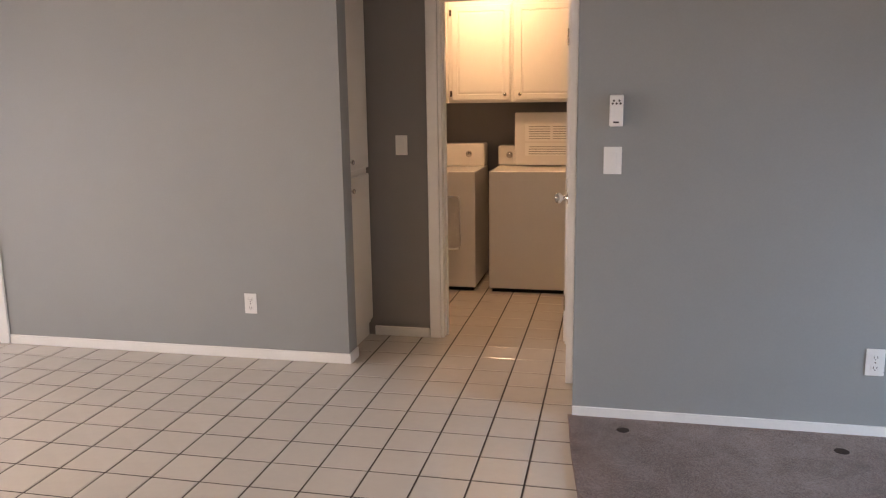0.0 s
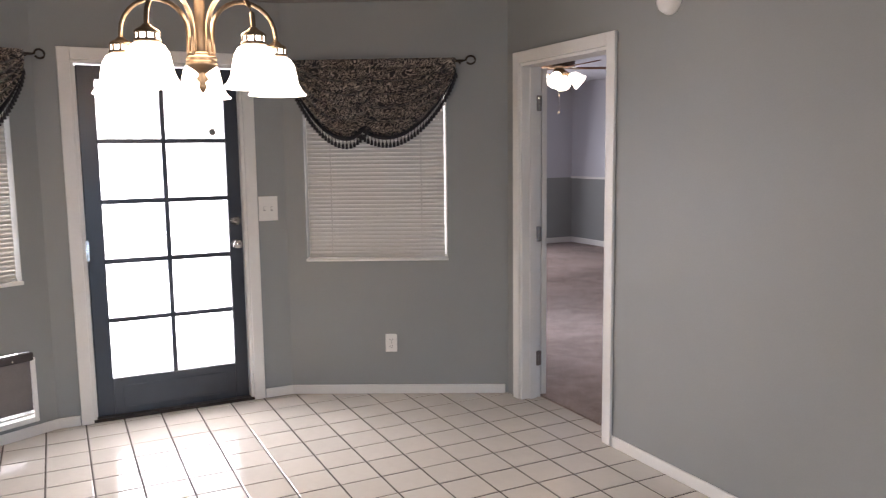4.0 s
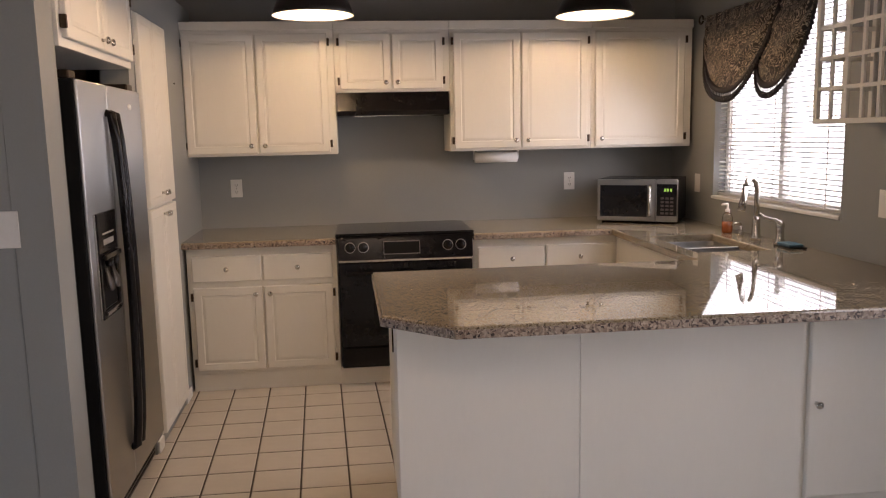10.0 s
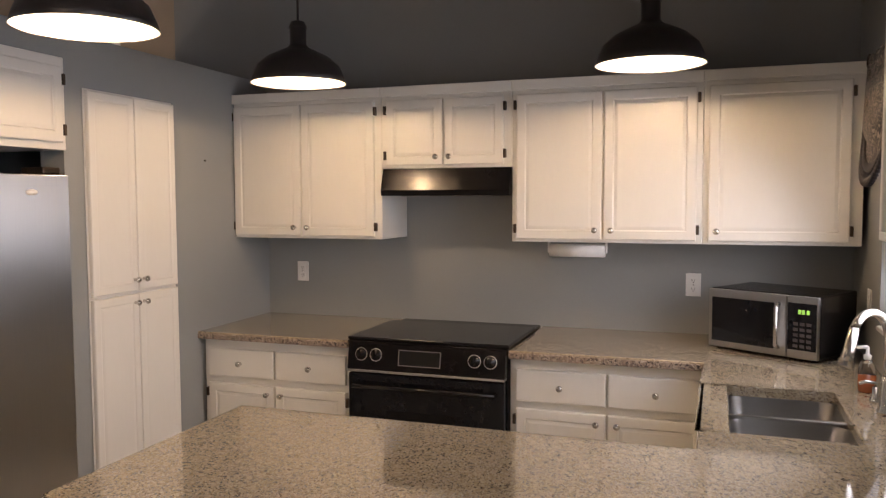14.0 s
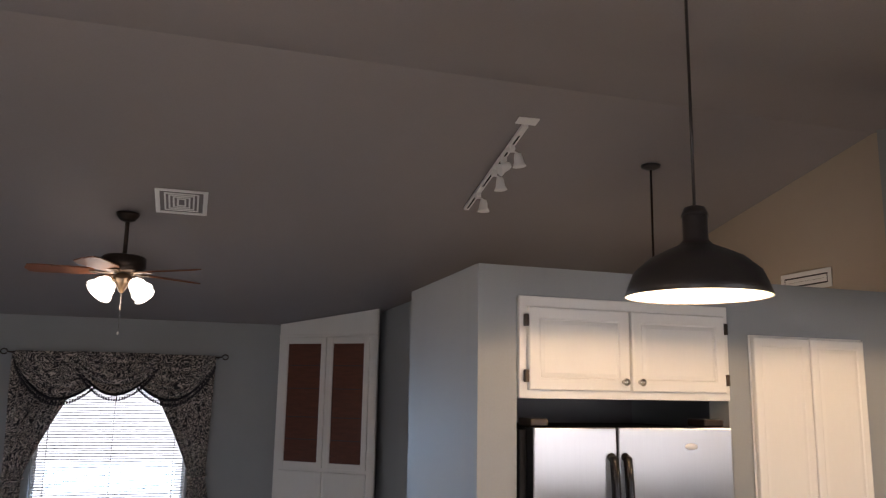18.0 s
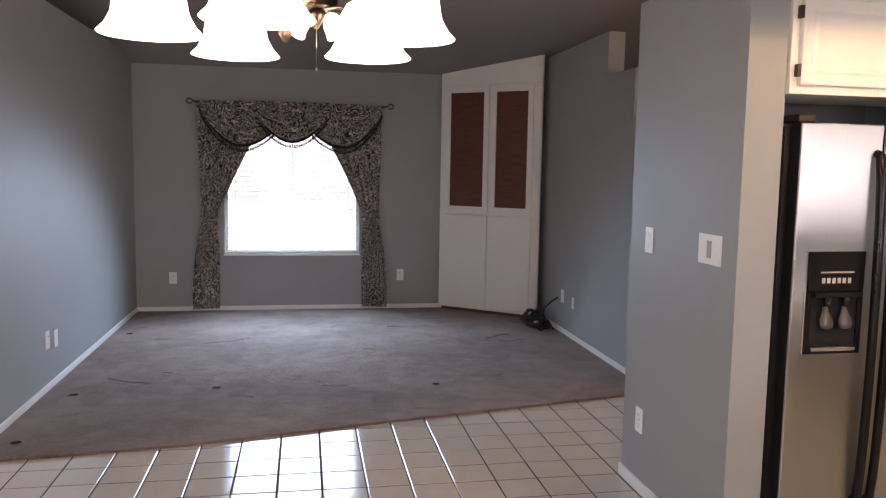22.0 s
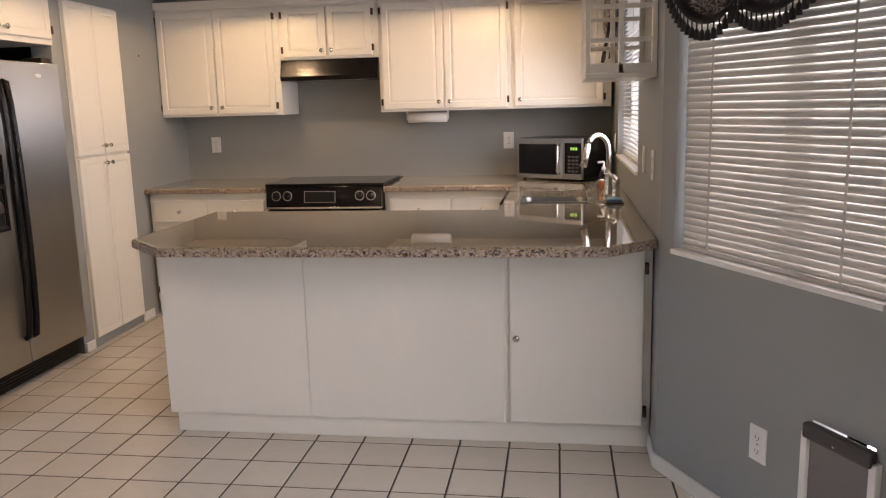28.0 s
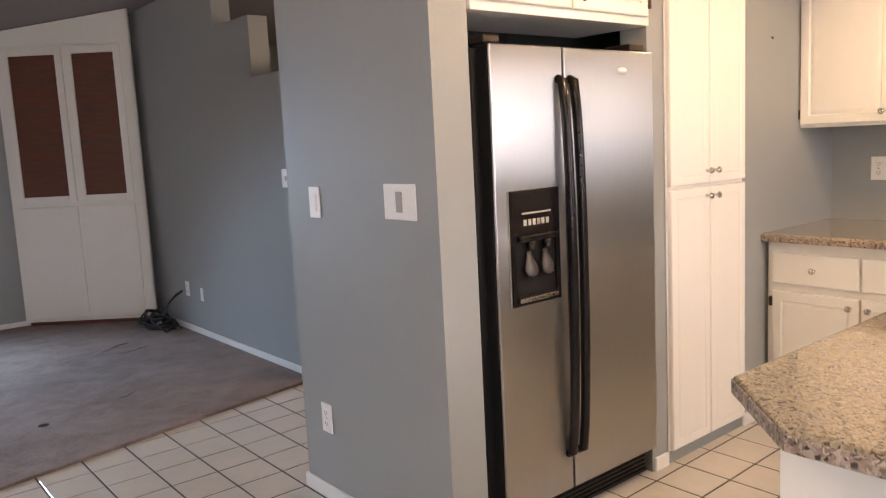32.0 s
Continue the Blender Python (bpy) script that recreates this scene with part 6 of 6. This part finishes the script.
# ---- corner cabinet of the living room ----
ca, cb = (-3.295, -0.19), (-2.60, 0.655)
cl = math.hypot(cb[0] - ca[0], cb[1] - ca[1])
cc = thing("corner_cabinet", pose(ca[0], ca[1], 0, 0, 0, math.degrees(math.atan2(cb[1] - ca[1], cb[0] - ca[0]))), "tall white built-in corner cabinet with dark red upper panels", "cabinet")
bm = bmesh.new()
za, zb = ceiling_at(ca[0]) - 0.012, ceiling_at(cb[0]) - 0.012
ring = [(0, 0.05), (cl, 0.05), (cl, zb), (0, za)]
fa, fb = [bm.verts.new((x, 0, z)) for x, z in ring], [bm.verts.new((x, 0.02, z)) for x, z in ring]
bm.faces.new(fa), bm.faces.new(fb[::-1])
for i in range(4):
    bm.faces.new((fa[(i + 1) % 4], fa[i], fb[i], fb[(i + 1) % 4]))
bmesh.ops.recalc_face_normals(bm, faces=bm.faces[:])
part("face_frame", bm, CABINET, cc)
part("plinth", Shape().box(0.02, 0.03, 0.012, cl - 0.02, 0.05, 0.05), BOARDS, cc, "dark red-brown plinth")
sd = part("side_panel", Shape().box(cl - 0.02, 0.0, 0.05, cl, 0.02, zb), CABINET, cc)
part("top_molding", Shape().box(0.0, -0.012, 2.275, cl, -0.0005, 2.295, 0.003), CABINET, cc)
mid = cl / 2
for x0, x1 in ((0.06, mid - 0.006), (mid + 0.018, cl - 0.085)):
    d = part("glazed_door", Shape().box(x0, -0.02, 1.03, x0 + 0.055, -0.0008, 2.265, 0.003).box(x1 - 0.055, -0.02, 1.03, x1, -0.0008, 2.265, 0.003).box(x0 + 0.055, -0.02, 1.03, x1 - 0.055, -0.0008, 1.085, 0.003).box(x0 + 0.055, -0.02, 2.205, x1 - 0.055, -0.0008, 2.265, 0.003), CABINET, cc)
    part("panel_insert", Shape().box(x0 + 0.055, -0.006, 1.085, x1 - 0.055, -0.001, 2.205), BOARDS, d, "dark rust-red insert")
    for z in (1.29, 1.50, 1.77, 1.99):
        part("shelf_edge", Shape().box(x0 + 0.057, -0.009, z, x1 - 0.057, -0.0062, z + 0.009), FLAP, d, "dark shelf edge")
    part("lower_door", Shape().panel(x1 - x0, 0.92, 0.02, 0), CABINET, cc, m=at(x0, -0.0008, 0.08))

# ---- cable tangle by the outlet ----
cab = thing("cable_tangle", at(-2.32, 0.60, 0.016), "tangle of black cables and a white box on the carpet", "cables")
rnd = random.Random(5)
for k in range(8):
    pts = []
    cx, cy, r = rnd.uniform(-0.15, 0.12), rnd.uniform(-0.07, 0.0), rnd.uniform(0.08, 0.17)
    for t in range(0, 25):
        a = t * 0.5 + k
        pts.append((cx + r * math.cos(a) * (1 + 0.3 * math.sin(t * 0.9 + k)), cy + 0.6 * r * math.sin(a), 0.012 + (0.09 + 0.02 * (k % 4)) * abs(math.sin(a * 0.7 + k)) * (t / 24)))
    part("cable", Shape().tube(pts, 0.008, 6), CABLE, cab)
for dx in (0.0, 0.012):
    part("lead", Shape().tube([(0.05 + dx, -0.02, 0.03), (0.03 + 2 * dx, 0.0, 0.10), (0.05, 0.04, 0.19), (0.10 + dx, 0.09, 0.26), (0.16, 0.14, 0.30), (0.215, 0.155, 0.32)], 0.0085, 8), CABLE, cab, "black lead up to the outlet")
part("plug", Shape().box(0.205, 0.145, 0.305, 0.235, 0.166, 0.345, 0.004), CABLE, cab)
part("adapter", Shape().box(-0.03, -0.05, 0.001, 0.04, -0.01, 0.05, 0.006), PLASTIC, cab, "small white adapter box")
part("lead_tail", Shape().tube([(-0.05, 0, 0.02), (-0.12, -0.05, 0.008), (-0.17, -0.10, 0.008)], 0.005, 6), CABLE, cab)

# ---- lattice-front wall cabinet by the sink window ----
la = thing("lattice_cabinet", pose(4.886, 0.522, 1.458, 0, 0, -90), "small white hanging cabinet with lattice sides", "wall cabinet")
LW, LD, LH = 0.515, 0.262, 0.52
part("bottom", Shape().box(0, 0, 0, LW, LD, 0.02, 0.003), CABINET, la)
part("top", Shape().box(0, 0, LH - 0.02, LW, LD, LH, 0.003), CABINET, la)
for x in (0.0, LW - 0.025):
    part("back_post", Shape().box(x, LD - 0.02, 0.02, x + 0.025, LD - 0.001, LH - 0.02, 0.003), CABINET, la)
for x in (0.0, LW - 0.025):
    part("corner_post", Shape().box(x, 0, 0.02, x + 0.025, 0.02, LH - 0.02, 0.003), CABINET, la)
for k in range(1, 5):
    x = k * (LW - 0.025) / 5
    part("upright", Shape().box(x + 0.004, 0.003, 0.02, x + 0.021, 0.015, LH - 0.02, 0.002), CABINET, la)
for k in range(1, 4):
    z = 0.02 + k * (LH - 0.04) / 4
    part("crossbar", Shape().box(0.025, 0.0045, z - 0.008, LW - 0.025, 0.0135, z + 0.008, 0.002), CABINET, la)
    part("side_crossbar", Shape().box(LW - 0.018, 0.02, z - 0.009, LW - 0.006, LD - 0.009, z + 0.009, 0.002), CABINET, la)
    part("side_crossbar", Shape().box(0.006, 0.02, z - 0.009, 0.018, LD - 0.009, z + 0.009, 0.002), CABINET, la)
for xx in (0.002, LW - 0.022):
    part("side_upright", Shape().box(xx, LD / 2 - 0.01, 0.02, xx + 0.02, LD / 2 + 0.01, LH - 0.02, 0.002), CABINET, la)
part("side_rail", Shape().box(LW - 0.022, 0.02, 0.02, LW - 0.002, LD - 0.009, 0.055, 0.002), CABINET, la)

# ---- passage closet and laundry ----
cabinet("passage_closet", pose(1.868, -3.835, 0, 0, 0, -90), 0.41, 0.33, 0.0, 2.05, "tall narrow white closet with two stacked doors", [(0.02, 0.395, 0.11, 1.0, 0.05, 0.93, None), (0.02, 0.395, 1.035, 2.02, 0.05, 1.09, None)], rail=0, toe=0.08)

tagged(part("wall_over_closet", Shape().box(1.872, -4.249, 2.052, 2.199, -3.826, 2.56), GREY), "grey painted wall above the closet", "wall", kind="structure")
cabinet("laundry_cabinet", pose(2.15, -5.73, 0, 0, 0, 180), 0.475, 0.345, 1.39, 2.16, "white single-door laundry wall cabinet", [(0.02, 0.445, 1.41, 2.10, 0.41, 1.45, 0.013)])
cabinet("laundry_cabinet", pose(1.673, -5.73, 0, 0, 0, 180), 0.49, 0.345, 1.39, 2.16, "white single-door laundry wall cabinet", [(0.03, 0.47, 1.41, 2.10, 0.435, 1.45, 0.022)])
cabinet("laundry_cabinet", pose(1.181, -5.73, 0, 0, 0, 180), 0.55, 0.345, 1.39, 2.16, "white single-door laundry wall cabinet", [(0.02, 0.52, 1.41, 2.10, 0.055, 1.45, 0.528)])

dy = thing("clothes_dryer", pose(2.10, -5.42, 0, 0, 0, 180), "white front-loading clothes dryer", "dryer")
part("body", Shape().box(0, 0, 0.03, 0.68, 0.62, 0.90, 0.01), APPLIANCE, dy)
part("plinth", Shape().box(0.02, 0.03, 0.0, 0.66, 0.6, 0.0295), BLACK, dy)
dd = part("door", Shape().box(0.12, -0.012, 0.32, 0.57, -0.0005, 0.72, 0.03, 4), APPLIANCE, dy)
part("door_grip", Shape().box(0.50, -0.02, 0.47, 0.53, -0.0125, 0.59, 0.004), APPLIANCE, dd, "moulded white grip")
part("console", Shape().box(0.0, 0.42, 0.901, 0.68, 0.61, 1.08, 0.015, 3), APPLIANCE, dy)
part("dial", Shape().lathe([(0.025, 0), (0.025, 0.008), (0.017, 0.02), (0, 0.021)], 18), CHROME, dy, "", pose(0.56, 0.42, 1.0, 90))
wa = thing("washing_machine", pose(1.318, -5.42, 0, 0, 0, 180), "white top-loading washing machine with its lid raised", "washing machine")
part("body", Shape().box(0, 0, 0.03, 0.65, 0.62, 0.905, 0.01), APPLIANCE, wa)
part("plinth", Shape().box(0.02, 0.03, 0.0, 0.63, 0.6, 0.0295), BLACK, wa)
part("console", Shape().box(0.0, 0.47, 0.906, 0.65, 0.61, 1.06, 0.015, 3), APPLIANCE, wa)
part("dial", Shape().lathe([(0.025, 0), (0.025, 0.008), (0.017, 0.02), (0, 0.021)], 18), CHROME, wa, "", pose(0.09, 0.47, 0.99, 90))
lid = part("lid", Shape().box(0.14, 0.38, 0.915, 0.62, 0.405, 1.315, 0.012, 3), APPLIANCE, wa, "raised lid with printed instructions")
part("label_sheet", Shape().box(0.22, 0.3775, 1.10, 0.60, 0.3795, 1.23, 0.0005), PAPER, lid)
part("label_sheet", Shape().box(0.22, 0.3775, 0.99, 0.60, 0.3795, 1.085, 0.0005), PAPER, lid)
for k in range(6):
    part("print_bar", Shape().box(0.25, 0.3762, 1.115 + k * 0.018, 0.41, 0.3773, 1.121 + k * 0.018).box(0.43, 0.3762, 1.115 + k * 0.018, 0.58, 0.3773, 1.121 + k * 0.018), INK, lid)
for k in range(4):
    part("print_bar", Shape().box(0.25, 0.3762, 1.0 + k * 0.018, 0.58, 0.3773, 1.006 + k * 0.018), INK, lid)

nail = thing("nail", M_BLK @ at(2.01, 0, 1.756), "small dark nail in the grey wall beside the pantry", "nail")
part("head", Shape().lathe([(0, 0), (0.002, 0), (0.002, 0.006), (0.006, 0.007), (0.006, 0.009), (0, 0.009)], 8), BRONZE, nail, "", pose(0, 0, 0, 90))

# ---- marks on the carpet ----
for x, y, r in ((-0.56, -2.12, 0.03), (-0.49, -0.68, 0.028), (-0.50, -2.98, 0.03), (-2.31, -3.02, 0.03), (0.356, -3.03, 0.028)):
    s = Shape().lathe([(0, 0.001), (r * 0.6, 0.0012), (r, 0.0)], 11, (x, y, 0.0162))
    tagged(part("carpet_stain", s, DENT), "small dark dent in the carpet", "stain", kind="structure")

for k in range(12):
    x, y, ln, a = rnd.uniform(-2.4, -0.1), rnd.uniform(-2.9, 0.3), rnd.uniform(0.08, 0.34), rnd.uniform(60, 120)
    s = Shape().tube([(-ln / 2 + ln * q / 5, 0.012 * math.sin(q * 1.3 + k), 0) for q in range(6)], 0.004, 6)
    tagged(part("carpet_track", s, DENT, m=pose(x, y, 0.0145, 0, 0, a)), "faint dark furniture track pressed into the carpet", "carpet mark", kind="structure")

# ---- floor tiles ----
PITCH, GAP, OX, OY = 0.204, 0.0078, 0.098, -0.047


def inside(x, y, poly):
    hit = False
    for (x0, y0), (x1, y1) in zip(poly, poly[1:] + poly[:1]):
        if (y0 > y) != (y1 > y) and x < (x1 - x0) * (y - y0) / (y1 - y0) + x0:
            hit = not hit
    return hit


ZONES = [
    [(p[0] - 0.16, p[1]) for p in edge] + [(-0.14, NORTH + 0.1), (BX0, NORTH + 0.1), (BX0, BY0), (BX1, BY0), (1.95, NORTH), (EAST, NORTH), (EAST, -0.17), (5.70, -1.13), (5.70, -2.48), (5.04, SOUTH), (5.04, SOUTH - 0.08), (1.84, SOUTH - 0.08), (1.90, -4.25), (0.58, -4.25), (0.58, -3.17)],
    [(0.30, -6.1), (2.60, -6.1), (2.60, -4.25), (0.30, -4.25)],
]
h = (PITCH - GAP) / 2
b = 0.004
tv = [(sx * q, sy * q, z) for q, z in ((h, -0.006), (h, -0.0016), (h - b, 0.0)) for sx, sy in ((-1, -1), (1, -1), (1, 1), (-1, 1))]
tf = [(8, 9, 10, 11)] + [(r * 4 + i, r * 4 + (i + 1) % 4, r * 4 + 4 + (i + 1) % 4, r * 4 + 4 + i) for r in range(2) for i in range(4)]
LEAN = {True: 0.045, False: 0.004}  # the columns lean a little west towards the range
tile_mesh = {}
for north, lean in LEAN.items():
    tile_mesh[north] = bpy.data.meshes.new("tile")
    tile_mesh[north].from_pydata([(a - lean * c, c, z) for a, c, z in tv], [], tf)
    tile_mesh[north].materials.append(TILE)
rest_v, rest_f, count = [], [], 0
rnd = random.Random(11)
spots = []
for i in range(-20, 14):
    for j in range(-32, 16):
        p, q = OX + (i + 16.5) * PITCH, OY + (j + 0.5) * PITCH
        x, y = p - LEAN[q > 0] * q, q
        if any(inside(x + dx, y + dy, z) for z in ZONES for dx, dy in ((0, 0), (-0.098, -0.098), (0.098, -0.098), (0.098, 0.098), (-0.098, 0.098))):
            spots.append((x, y))
spots.sort(key=lambda p: (not (2.1 < p[0] < 5.2 and -2.9 < p[1] < 0.1), p[1] < -3.0, abs(p[0] - 3.4) + abs(p[1] + 1.4)))
for n, (x, y) in enumerate(spots):
    dz, rx, ry = rnd.uniform(-0.0005, 0.0004), rnd.uniform(-0.12, 0.12), rnd.uniform(-0.12, 0.12)
    if n < 300:
        shared("tile", tile_mesh[y > 0], floor, pose(x, y, dz, rx, ry, 0))
    else:
        k = len(rest_v)
        rest_v += [(x + a - LEAN[y > 0] * c, y + c, z + dz + a * radians(-ry) + c * radians(rx)) for a, c, z in tv]
        rest_f += [tuple(q + k for q in f) for f in tf]
me = bpy.data.meshes.new("tiles")
me.from_pydata(rest_v, [], rest_f)
me.materials.append(TILE)
rest = new("tiles", me)
rest.parent = floor
tagged(rest, "cream glazed floor tiles", kind="stuff")
